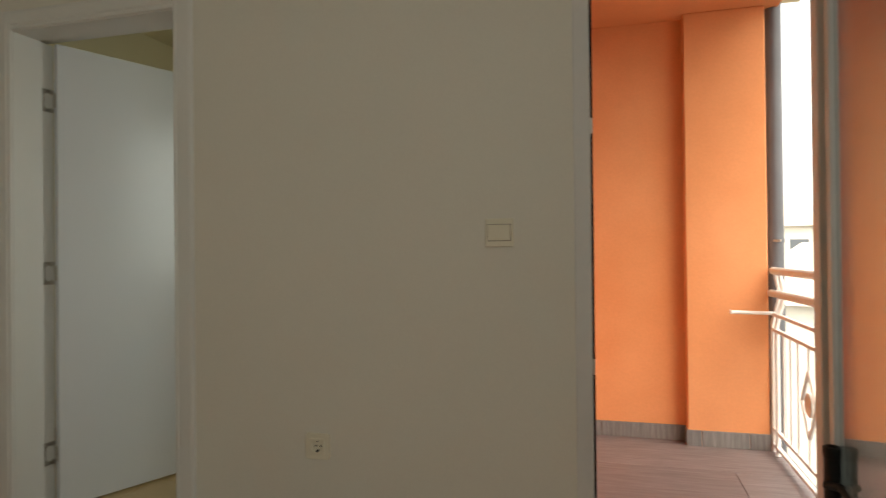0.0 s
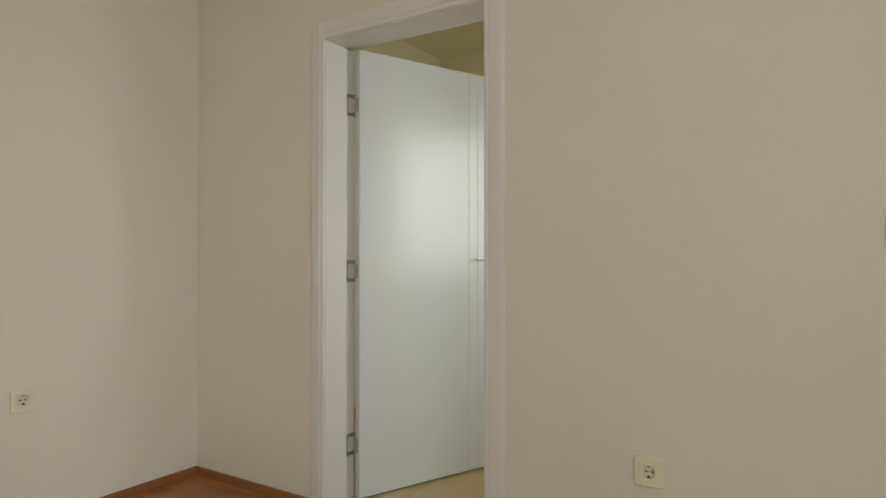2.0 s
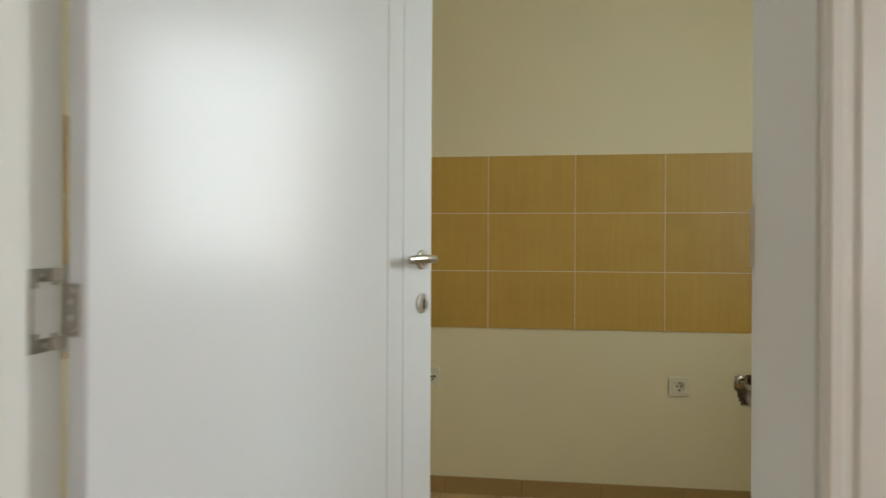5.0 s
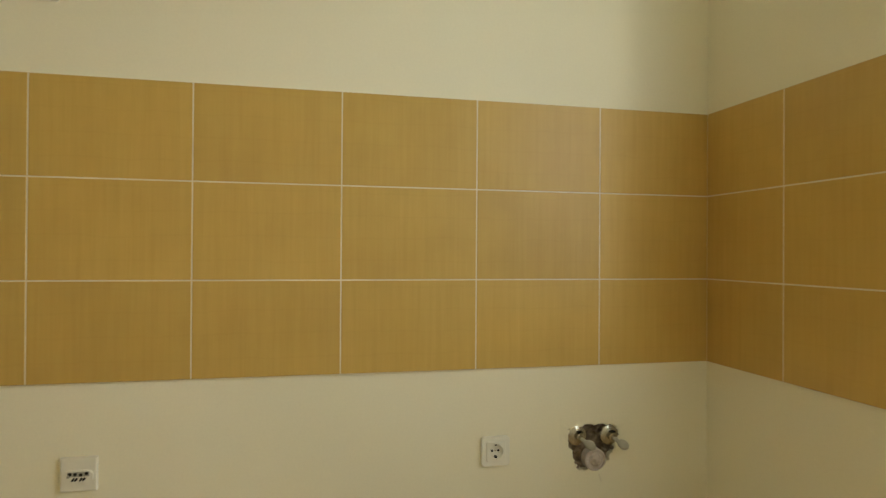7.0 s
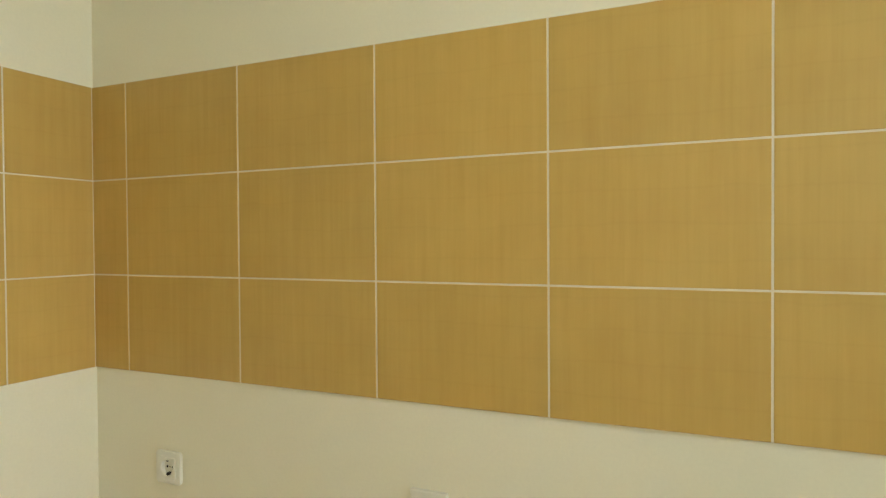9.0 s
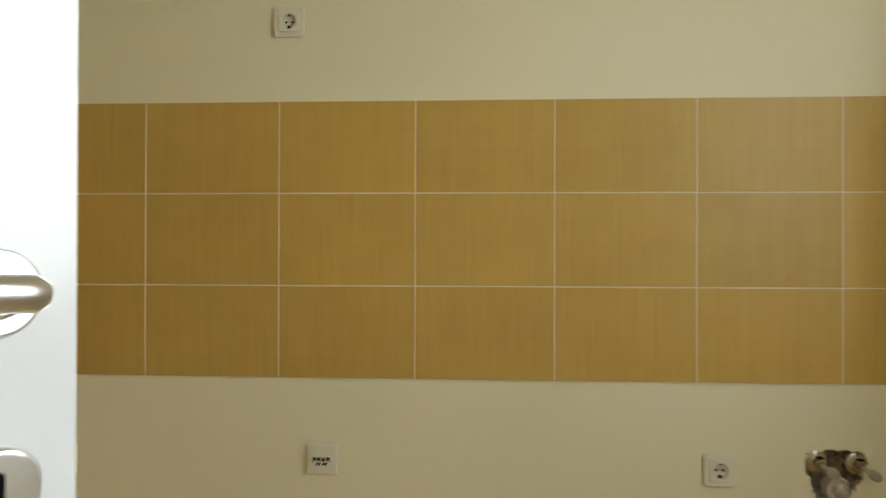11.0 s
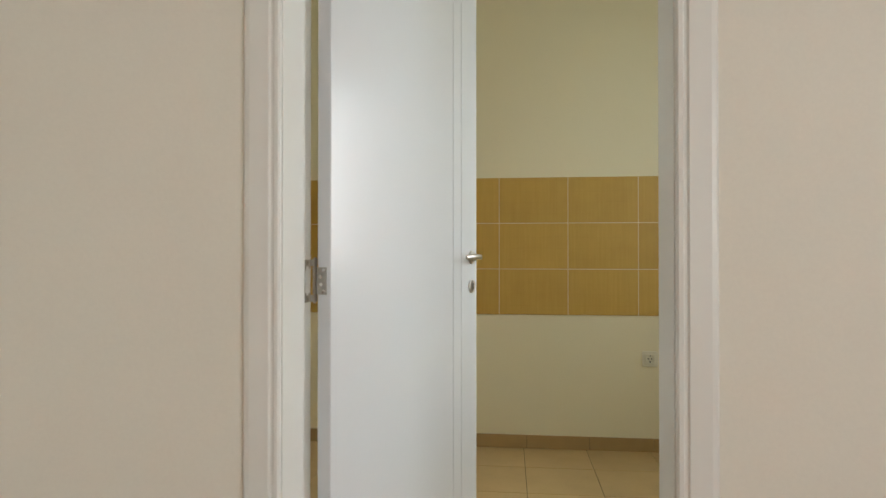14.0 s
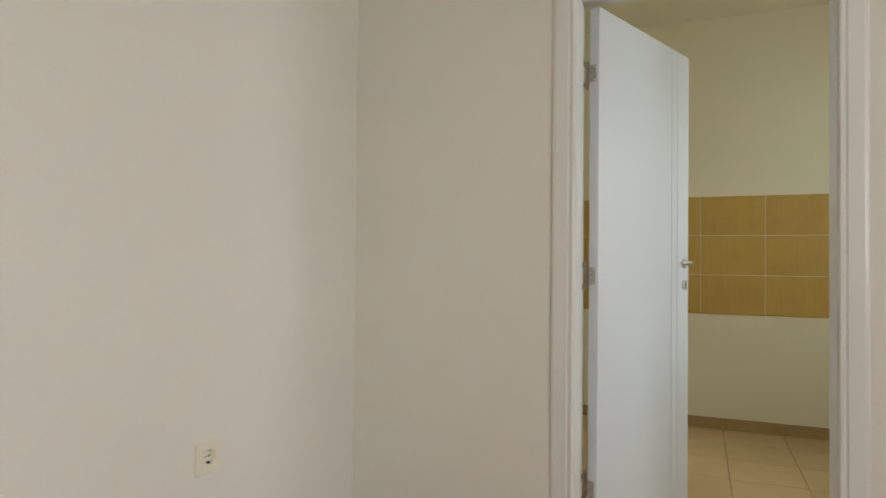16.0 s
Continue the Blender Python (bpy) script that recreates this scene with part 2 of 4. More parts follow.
TILE, FLOOR_TILE, BALCONY_TILE = make_wall_tile(), make_floor_tile(), make_balcony_tile("grey_wood_look_tile", (3.0, 34, 34), (0.115, 0.092, 0.095), (0.165, 0.138, 0.143), (0.235, 0.205, 0.21))
SKIRTING_TILE = make_balcony_tile("grey_cross_grain_tile", (46, 46, 2.5), (0.11, 0.105, 0.11), (0.20, 0.195, 0.20), (0.33, 0.32, 0.32))
OAK = make_wood("oak_parquet", (0.30, 0.105, 0.030), (0.50, 0.205, 0.065), 0.30)
OAK_TRIM = make_wood("oak_skirting", (0.30, 0.12, 0.04), (0.44, 0.19, 0.068), 0.40)
SKIRT_TILE = two_scale("tan_skirting_tile", (0.40, 0.265, 0.115), (0.47, 0.32, 0.145), 4.0, 90, 0.35, 0.05, 0.08, 0.0003)


# ---- mesh tools ----
def box(bm, x0, x1, y0, y1, z0, z1):
    vs = [bm.verts.new((x, y, z)) for z in (z0, z1) for x, y in ((x0, y0), (x1, y0), (x1, y1), (x0, y1))]
    for f in ((3, 2, 1, 0), (4, 5, 6, 7), (0, 1, 5, 4), (1, 2, 6, 5), (2, 3, 7, 6), (3, 0, 4, 7)):
        bm.faces.new([vs[i] for i in f])
    return bm


def boxed(x0, x1, y0, y1, z0, z1, bevel=0.0, segments=2):
    bm = box(bmesh.new(), x0, x1, y0, y1, z0, z1)
    if bevel:
        bmesh.ops.bevel(bm, geom=bm.edges[:], offset=bevel, segments=segments, affect="EDGES", profile=0.5)
    return bm


def tube(bm, p, q, r0, r1=None, seg=20):
    """A closed round bar from p to q."""
    p, q = Vector(p), Vector(q)
    m = Matrix.Translation((p + q) / 2) @ (q - p).to_track_quat("Z", "Y").to_matrix().to_4x4()
    bmesh.ops.create_cone(bm, cap_ends=True, segments=seg, radius1=r0, radius2=r0 if r1 is None else r1, depth=(q - p).length, matrix=m)
    return bm


def lathe(profile, seg=28):
    """A turned body about y, from (radius, y) rows; y runs out of the wall."""
    bm = bmesh.new()
    rings = [[bm.verts.new((r * math.cos(a), y, r * math.sin(a))) for a in (2 * math.pi * k / seg for k in range(seg))] for r, y in profile]
    for a, b in zip(rings, rings[1:]):
        for k in range(seg):
            bm.faces.new((a[k], a[(k + 1) % seg], b[(k + 1) % seg], b[k]))
    bm.faces.new(rings[0][::-1])
    bm.faces.new(rings[-1])
    bmesh.ops.recalc_face_normals(bm, faces=bm.faces[:])
    return bm


def extruded(outline, z0, z1):
    """A solid with the outline (x, y), from z0 to z1."""
    bm = bmesh.new()
    low, high = [bm.verts.new((x, y, z0)) for x, y in outline], [bm.verts.new((x, y, z1)) for x, y in outline]
    k = len(outline)
    for i in range(k):
        bm.faces.new((low[i], low[(i + 1) % k], high[(i + 1) % k], high[i]))
    bm.faces.new(low[::-1])
    bm.faces.new(high)
    bmesh.ops.recalc_face_normals(bm, faces=bm.faces[:])
    return bm


def turned(bm, m):
    bmesh.ops.transform(bm, matrix=m, verts=bm.verts[:])
    return bm


def mesh_of(name, bm, *mats, smooth=False):
    me = bpy.data.meshes.new(name)
    bmesh.ops.recalc_face_normals(bm, faces=bm.faces[:])
    bm.to_mesh(me)
    bm.free()
    for m in mats:
        me.materials.append(m)
    if smooth:
        for p in me.polygons:
            p.use_smooth = True
        me.set_sharp_from_angle(angle=radians(24))
    return me


def part(name, bm, mat, parent, label="", smooth=False):
    ob = new(name, mesh_of(name, bm, mat, smooth=smooth))
    ob.parent = parent
    return tagged(ob, label)


def solid(name, bm, mat, label, category, kind="structure"):
    return tagged(new(name, mesh_of(name, bm, mat)), label, category, kind=kind)


def thing(name, m, label, category, group="", kind=""):
    ob = new(name)
    ob.empty_display_size = 0.05
    ob.matrix_world = m
    return tagged(ob, label, category, group, kind)


def wall(name, along, span, thick, height, holes, mats, label, outside=None):
    """An upright wall with openings through it. along: "x" or "y"; span, thick: its extents along and across;
    holes: rows of (from, to, bottom, top); outside: a test on a face's middle and normal for the second material."""
    us = sorted({*span, *(h[0] for h in holes), *(h[1] for h in holes)})
    zs = sorted({*height, *(h[2] for h in holes), *(h[3] for h in holes)})
    bm, made = bmesh.new(), {}

    def vert(u, v, z):
        key = (u, v, z)
        if key not in made:
            made[key] = bm.verts.new((u, v, z) if along == "x" else (v, u, z))
        return made[key]

    def full(i, k):
        if not (0 <= i < len(us) - 1 and 0 <= k < len(zs) - 1):
            return False
        u, z = (us[i] + us[i + 1]) / 2, (zs[k] + zs[k + 1]) / 2
        return not any(h[0] < u < h[1] and h[2] < z < h[3] for h in holes)

    v0, v1 = thick
    for i in range(len(us) - 1):
        for k in range(len(zs) - 1):
            if not full(i, k):
                continue
            a, b, c, d = us[i], us[i + 1], zs[k], zs[k + 1]
            for v in (v0, v1):
                bm.faces.new([vert(a, v, c), vert(b, v, c), vert(b, v, d), vert(a, v, d)])
            for di, dk, e in ((-1, 0, ((a, c), (a, d))), (1, 0, ((b, c), (b, d))), (0, -1, ((a, c), (b, c))), (0, 1, ((a, d), (b, d)))):
                if not full(i + di, k + dk):
                    (p, q), (r, s) = e
                    bm.faces.new([vert(p, v0, q), vert(p, v1, q), vert(r, v1, s), vert(r, v0, s)])
    bmesh.ops.recalc_face_normals(bm, faces=bm.faces[:])
    if outside:
        for f in bm.faces:
            f.material_index = int(outside(f.calc_center_median(), f.normal))
    return tagged(new(name, mesh_of(name, bm, *mats)), label, "wall", kind="structure")


# ---- the large structure ----
# plan: north wall of the kitchen on y = 0, its east wall on x = 0, floor z = 0
WEST, DOORWALL, DOORWALL_K, CEILING = -2.830, -2.310, -2.115, 2.73
DOOR_L, DOOR_R, DOOR_H = -1.944, -1.158, 2.050

wall("wall_north", "x", (-3.0, 0.2), (0.0, 0.2), (0, CEILING), [(-0.470, -0.294, 0.440, 0.577)], (CREAM,), "cream painted kitchen wall with a broken hole for the water pipes")
wall("wall_west", "y", (-6.6, 0.0), (-3.0, WEST), (0, CEILING), [(-2.24, -2.24, 0, 0)], (PAINT, CREAM), "ivory painted plain wall", lambda c, n: c.y > -2.24)
wall("wall_east", "y", (DOORWALL_K, 0.0), (0.0, 0.2), (0, CEILING), [(-1.70, -0.80, 0.945, 2.10)], (CREAM, STUCCO), "cream painted kitchen wall with a small window opening",
     lambda c, n: n.x > 0.5 or (c.x > 0.12 and abs(n.x) < 0.5))
wall("wall_middle", "x", (WEST, 1.45), (DOORWALL, DOORWALL_K), (0, CEILING), [(DOOR_L - 0.04, DOOR_R + 0.04, 0, DOOR_H + 0.04), (0.335, 1.076, 0, 2.30), (0.2, 0.2, 0, 0)],
     (PAINT, STUCCO, CREAM), "ivory painted wall with the kitchen doorway and the balcony doorway", lambda c, n: (n.y > 0.5 and (1 if c.x > 0.2 else 2)) or (abs(n.x) > 0.5 and 0.2 < c.x < 1.2))
wall("wall_room_east", "y", (-6.6, DOORWALL), (1.45, 1.65), (0, CEILING), [(-5.95, -4.45, 0.92, 2.12)], (PAINT,), "ivory painted wall with a wide window opening")
wall("wall_south", "x", (-3.0, 1.65), (-6.75, -6.6), (0, CEILING), [], (PAINT,), "ivory painted plain wall")
solid("ceiling", boxed(-3.0, 1.65, -6.75, -2.2, CEILING, CEILING + 0.15), CEIL, "white painted flat ceiling", "ceiling")
solid("ceiling_kitchen", boxed(-3.0, 1.65, -2.2, 0.2, CEILING, CEILING + 0.15), CREAM, "flat kitchen ceiling in the cream of the walls", "ceiling")
floor = solid("floor", boxed(-3.0, 1.65, -6.75, DOORWALL_K - 0.06, -0.2, -0.012), OAK_TRIM, "reddish oak parquet floor of the room", "floor")
floor_kitchen = solid("floor_kitchen", boxed(-3.0, 0.2, DOORWALL_K - 0.06, 0.2, -0.2, -0.003), FLOOR_GROUT, "beige tiled kitchen floor with thin dark joints", "floor")

# balcony shell
balcony_floor = solid("floor_balcony", boxed(0.2, 1.36, DOORWALL_K, -0.2, -0.2, -0.014), FLOOR_GROUT, "grey wood-look tiled balcony floor", "floor")
solid("wall_balcony_end", boxed(0.2, 0.855, -0.43, -0.2, -0.2, 2.47), STUCCO, "orange stucco wall at the end of the balcony", "wall")
solid("wall_balcony_pier", boxed(0.855, 1.282, -0.53, -0.2, -0.2, 2.47, 0.006, 1), STUCCO, "orange stucco pier standing proud of the balcony wall", "wall")
solid("ceiling_balcony", boxed(0.2, 1.36, DOORWALL_K, -0.2, 2.47, 2.73), STUCCO, "orange stucco underside of the balcony above", "ceiling")

# outside: ground to the horizon
g = bmesh.new()
bmesh.ops.create_grid(g, x_segments=8, y_segments=8, size=900, matrix=Matrix.Translation((0, 0, -7.0)))
solid("ground", g, ASPHALT, "pale grey yard and streets far below", "ground")


# ---- kitchen door: lining, casing, leaf ----
def casing_outline(flip):
    """Cross-section of the casing: x from the opening outwards, y from the wall face into the room."""
    rows = ((0.0, 0.0), (0.0, 0.010), (0.004, 0.014), (0.012, 0.014), (0.015, 0.011), (0.020, 0.011), (0.024, 0.015), (0.066, 0.013), (0.076, 0.010), (0.081, 0.004), (0.081, 0.0))
    return [((-x if flip else x), -y) for x, y in rows]


frame_1 = thing("door_frame", pose(0, 0, 0), "white lacquered door lining with moulded casing round the kitchen doorway", "door frame", kind="structure")
part("casing", turned(extruded(casing_outline(True), 0.0, DOOR_H + 0.081), Matrix.Translation((DOOR_L - 0.003, DOORWALL, 0))), CASING, frame_1)
part("casing", turned(extruded(casing_outline(False), 0.0, DOOR_H + 0.081), Matrix.Translation((DOOR_R + 0.003, DOORWALL, 0))), CASING, frame_1)
head = extruded(casing_outline(False), DOOR_L - 0.002, DOOR_R + 0.002)
part("casing_head", turned(head, Matrix(((0, 0, 1, 0), (0, 1, 0, DOORWALL), (1, 0, 0, DOOR_H + 0.003), (0, 0, 0, 1)))), CASING, frame_1)
KEND = -2.118
for sx, x, rebate, stop in ((1, DOOR_L, 0.004, -2.174), (-1, DOOR_R, 0.022, -2.190)):
    out = [(x, DOORWALL - 0.003), (x, stop), (x - sx * rebate, stop), (x - sx * rebate, KEND), (x - sx * 0.04, KEND), (x - sx * 0.04, DOORWALL - 0.003)]
    part("jamb", extruded(out, 0.0, DOOR_H), CASING, frame_1)
lin = bmesh.new()
box(lin, DOOR_L - 0.04, DOOR_R + 0.04, DOORWALL - 0.0025, -2.190, DOOR_H, DOOR_H + 0.04)
box(lin, DOOR_L - 0.04, DOOR_R + 0.04, -2.190, KEND, DOOR_H + 0.012, DOOR_H + 0.04)
part("lining_head", lin, CASING, frame_1)
part("gasket", boxed(DOOR_R + 0.002, DOOR_R + 0.018, -2.1895, -2.184, 0.01, DOOR_H), PVC, frame_1, "thin grey door seal")

# lock keep in the rebate of the latch side
keep = bmesh.new()
kx = DOOR_R + 0.022 - 0.0025
for y0, y1, z0, z1 in ((-2.182, -2.171, 0.915, 1.206), (-2.141, -2.133, 0.915, 1.206), (-2.171, -2.141, 1.152, 1.206), (-2.171, -2.141, 1.040, 1.105), (-2.171, -2.141, 0.915, 0.957)):
    box(keep, kx, kx + 0.0020, y0, y1, z0, z1)
for k, (y0, y1) in enumerate(((-2.133, -2.129), (-2.129, -2.125), (-2.125, -2.121))):
    box(keep, kx - 0.0004 * k, kx + 0.0020 + 0.0012 * k, y0, y1, 1.088 + 0.004 * k, 1.166 - 0.004 * k)
plate = part("strike_plate", keep, STEEL, frame_1, "satin steel strike plate with two slots")
for z in (1.186, 1.070):
    part("screw", turned(lathe(((0.0055, 0.0), (0.0055, -0.0008), (0.002, -0.0016))), pose(kx, -2.152, z, 0, 0, -90)), CHROME, plate, smooth=True)
for z0, z1 in ((1.105, 1.152), (0.957, 1.040)):
    part("slot", boxed(kx + 0.0006, kx + 0.0019, -2.171, -2.141, z0, z1), GAP_BROWN, plate, "brown hollow behind the slot")

# the leaf stands open into the kitchen; local x along the leaf from the hinges, y out of the room-side face
LEAF_W, LEAF_T, OPEN = 0.808, 0.040, 68.2
door_1 = thing("door_1", pose(-1.889, -2.150, 0.0, 0, 0, OPEN), "white satin lacquered kitchen door standing open, with two upright grooves", "door", kind="structure")
outline = [(0.002, 0.0)]
for gx in (0.628, 0.687):
    outline += [(gx - 0.0022, 0.0), (gx - 0.0008, 0.0017), (gx + 0.0008, 0.0017), (gx + 0.0022, 0.0)]
outline += [(LEAF_W - 0.002, 0.0), (LEAF_W, 0.002), (LEAF_W, LEAF_T - 0.002), (LEAF_W - 0.002, LEAF_T), (0.002, LEAF_T), (0.0, LEAF_T - 0.002), (0.0, 0.002)]
leaf = part("leaf", extruded(outline, 0.012, 2.044), LACQUER, door_1)
part("lock_plate", boxed(LEAF_W, LEAF_W + 0.0015, 0.010, 0.030, 0.94, 1.17, 0.0005, 1), STEEL, leaf, "satin steel lock forend")

HX = 0.762
handle = part("door_handle", turned(lathe(((0.0222, 0.0), (0.0222, 0.0055), (0.0210, 0.0072), (0.0198, 0.0075), (0.0125, 0.0075), (0.0118, 0.0105), (0.0100, 0.0110)), 64), pose(HX, 0, 1.089, 0, 0, 180)), STEEL, door_1, "satin nickel lever handle on a round rose")


def lever():
    """A lever that leaves the rose, turns and tapers towards the hinges."""
    bm = bmesh.new()
    tube(bm, (HX, 0.0, 1.090), (HX, -0.036, 1.090), 0.0082, 0.0082, 20)
    rows = []
    for k in range(15):
        s = k / 14
        x = HX - 0.001 - 0.096 * s
        y = -0.036 - 0.004 * math.sin(math.pi * min(1, s * 1.15)) + 0.004 * s
        rows.append((x, y, 1.090 + 0.002 * math.sin(math.pi * s), 0.0090 - 0.0006 * s, 0.0074 - 0.0010 * s))
    rings = []
    for x, y, z, rz, ry in rows:
        rings.append([bm.verts.new((x, y + ry * math.cos(a), z + rz * math.sin(a))) for a in (2 * math.pi * j / 18 for j in range(18))])
    for a, b in zip(rings, rings[1:]):
        for j in range(18):
            bm.faces.new((a[j], a[(j + 1) % 18], b[(j + 1) % 18], b[j]))
    for ring, dx in ((rings[0], 0.006), (rings[-1], -0.005)):
        c = Vector((0, 0, 0))
        for v in ring:
            c += v.co / 18
        tip = [bm.verts.new(c + (v.co - c) * 0.6 + Vector((dx, 0, 0))) for v in ring]
        for j in range(18):
            bm.faces.new((ring[j], ring[(j + 1) % 18], tip[(j + 1) % 18], tip[j]))
        bm.faces.new(tip)
    return bm


part("lever", lever(), STEEL, handle, smooth=True)
rose = part("keyhole_rose", turned(lathe(((0.0222, 0.0), (0.0222, 0.0055), (0.0210, 0.0072), (0.0198, 0.0075), (0.010, 0.0075), (0.0001, 0.0075)), 64), pose(HX, 0, 0.991, 0, 0, 180)), STEEL, door_1, "round satin nickel keyhole rose")
key = bmesh.new()
# Raised black patch in place of the shaded keyhole.
tube(key, (HX, -0.0077, 0.9995), (HX, -0.0084, 0.9995), 0.0026, seg=14)
tube(key, (HX, -0.0077, 0.9815), (HX, -0.0084, 0.9815), 0.0026, seg=14)
box(key, HX - 0.0026, HX + 0.0026, -0.0084, -0.0077, 0.9815, 0.9995)
part("keyhole", key, VOID, rose, "keyhole slot, its shade painted as a black patch")


for z in (1.800, 1.038, 0.246):
    hb = bmesh.new()
    lx, kx, ky = DOOR_L - 0.004, -1.937, -2.119
    for y0, y1, z0, z1 in ((-2.171, -2.166, z - 0.050, z + 0.050), (-2.166, -2.128, z + 0.034, z + 0.050), (-2.166, -2.128, z - 0.050, z - 0.034), (-2.166, -2.158, z + 0.027, z + 0.034), (-2.166, -2.158, z - 0.034, z - 0.027), (-2.134, -2.128, z + 0.029, z + 0.034), (-2.134, -2.128, z - 0.034, z - 0.029)):
        box(hb, lx + 0.0002, lx + 0.0024, y0, y1, z0, z1)
    for z0, z1 in ((z + 0.034, z + 0.050), (z - 0.050, z - 0.034)):
        box(hb, lx + 0.0002, kx, -2.128, ky - 0.002, z0, z1)
    hp = part("hinge", hb, HINGE, frame_1, "steel butterfly hinge with dark reflections in its colour")
    for dz in (0.042, -0.042):
        part("screw", turned(lathe(((0.0045, 0.0), (0.0045, -0.0008), (0.0018, -0.0014)), 14), pose(lx + 0.0024, -2.148, z + dz, 0, 0, 90)), CHROME, hp, smooth=True)
    kb = bmesh.new()
    for z0, z1 in ((z - 0.051, z - 0.0345), (z - 0.0315, z + 0.0315), (z + 0.0345, z + 0.051)):
        tube(kb, (kx, ky, z0), (kx, ky, z1), 0.0056, seg=14)
    tube(kb, (kx, ky, z - 0.05), (kx, ky, z + 0.05), 0.0040, seg=12)
    for sg in (-1, 1):
        tube(kb, (kx, ky, z + sg * 0.051), (kx, ky, z + sg * 0.055), 0.0046, 0.0025, seg=14)
    part("knuckle", kb, HINGE, hp, smooth=True)
    lb = extruded([(-0.0018, 0.012), (-0.0002, 0.012), (-0.0002, 0.0405), (-0.0018, 0.0405)], z - 0.032, z + 0.032)
    wing = part("hinge_wing", lb, HINGE, door_1, "steel hinge wing with dark reflections in its colour")
    for dz, dy in ((0.025, 0.021), (0.010, 0.030), (-0.009, 0.028), (-0.025, 0.020)):
        part("screw", turned(lathe(((0.0042, 0.0), (0.0042, -0.0006), (0.0018, -0.0012)), 14), pose(-0.0018, dy, z + dz, 0, 0, -90)), CHROME, wing, smooth=True)


# ---- sockets and switches (local y runs into the wall, x along it) ----
def socket_plate(half=0.0425, depth=0.010):
    bm = boxed(-half, half, -depth, 0.0, -half, half)
    top = [e for e in bm.edges if all(v.co.y < -depth / 2 for v in e.verts)]
    bmesh.ops.bevel(bm, geom=top, offset=0.0042, segments=3, affect="EDGES", profile=0.6)
    return bm


def round_hole_plate(half, r, y0, y1, seg=40):
    """Square plate with a round opening through it, softened at both edges."""
    bm, loops = bmesh.new(), []
    ang = [2 * math.pi * (k + 0.5) / seg for k in range(seg)]
    square = [(half * math.cos(a) / max(abs(math.cos(a)), abs(math.sin(a))), half * math.sin(a) / max(abs(math.cos(a)), abs(math.sin(a)))) for a in ang]
    circle = [(r * math.cos(a), r * math.sin(a)) for a in ang]
    for pts, k, y in ((square, 1.0, y1), (square, 1.0, y0 + 0.0012), (square, 0.96, y0), (circle, 1.07, y0), (circle, 1.0, y0 + 0.0012), (circle, 0.97, y1)):
        loops.append([bm.verts.new((x * k, y, z * k)) for x, z in pts])
    for p, q in zip(loops, loops[1:]):
        for i in range(seg):
            bm.faces.new((p[i], p[(i + 1) % seg], q[(i + 1) % seg], q[i]))
    bmesh.ops.recalc_face_normals(bm, faces=bm.faces)
    return bm


def power_socket(m, label, half=0.0425):
    t = thing("power_socket", m, label, "socket", "wall sockets")
    part("plate", round_hole_plate(half, 0.0212, -0.0100, -0.0004), PLASTIC, t)
    part("gap", round_hole_plate(0.0296, 0.0212, -0.0108, -0.0099), PLASTIC, t, "thin gap round the insert")
    insert = part("insert", round_hole_plate(0.029, 0.0205, -0.0132, -0.0106), PLASTIC, t)
    part("dish", tube(bmesh.new(), (0, -0.0022, 0), (0, -0.0004, 0), 0.0220, seg=32), PLASTIC, insert, "round recess of the socket")
    for side_x in (-1, 1):
        part("pin_hole", tube(bmesh.new(), (side_x * 0.0095, -0.0020, 0), (side_x * 0.0095, -0.0027, 0), 0.0033, seg=14), VOID, insert, "pin hole, its shade painted as a black disc")
    part("screw", tube(bmesh.new(), (0, -0.0020, 0), (0, -0.0034, 0), 0.0020, seg=12), BRASS, insert)
    part("earth_clip", boxed(-0.0026, 0.0026, -0.0124, -0.0020, 0.0165, 0.0200, 0.0006, 1), DARK, insert)
    low = turned(boxed(-0.0032, 0.0032, -0.0124, -0.0020, -0.0034, 0.0034, 0.0006, 1), pose(0.0, 0, -0.0160, 0, 25, 0))
    part("earth_clip", low, DARK, insert)
    return t


SOCK = "ivory plastic power socket set in "
power_socket(pose(-0.699, 0, 0.517), SOCK + "the kitchen wall under the tiles")
power_socket(pose(-2.551, 0, 0.512), SOCK + "the kitchen wall near the corner")
power_socket(pose(-1.893, 0, 1.760), SOCK + "the kitchen wall above the tiles")
power_socket(pose(-0.567, DOORWALL, 0.428), SOCK + "the room wall beside the door", 0.046)
power_socket(pose(WEST, -3.117, 0.530, 0, 0, 90), SOCK + "the room's side wall", 0.046)

cooker = thing("cooker_outlet", pose(-1.795, 0, 0.528), "ivory plastic cooker outlet with an open wiring slot", "socket")
part("plate", socket_plate(0.0425, 0.012), PLASTIC, cooker)
oval = [(0.024 * math.copysign(abs(math.cos(a)) ** 0.55, math.cos(a)), 0.0135 * math.copysign(abs(math.sin(a)) ** 0.7, math.sin(a))) for a in (2 * math.pi * k / 32 for k in range(32))]
ring = extruded([(x * 1.42, y * 1.25) for x, y in oval], 0.0, 0.006)
slot_box = part("slot_rim", turned(ring, pose(0, -0.0115, -0.004, 90, 0, 0)), PLASTIC, cooker, "raised oval rim")
# No recess is cut here: a grey sheet carries its shade.
part("slot", boxed(-0.024, 0.026, -0.0182, -0.0174, -0.0035, 0.0085, 0.0003, 1), GRIP, slot_box, "grey-brown sheet painted as the shaded wiring slot")
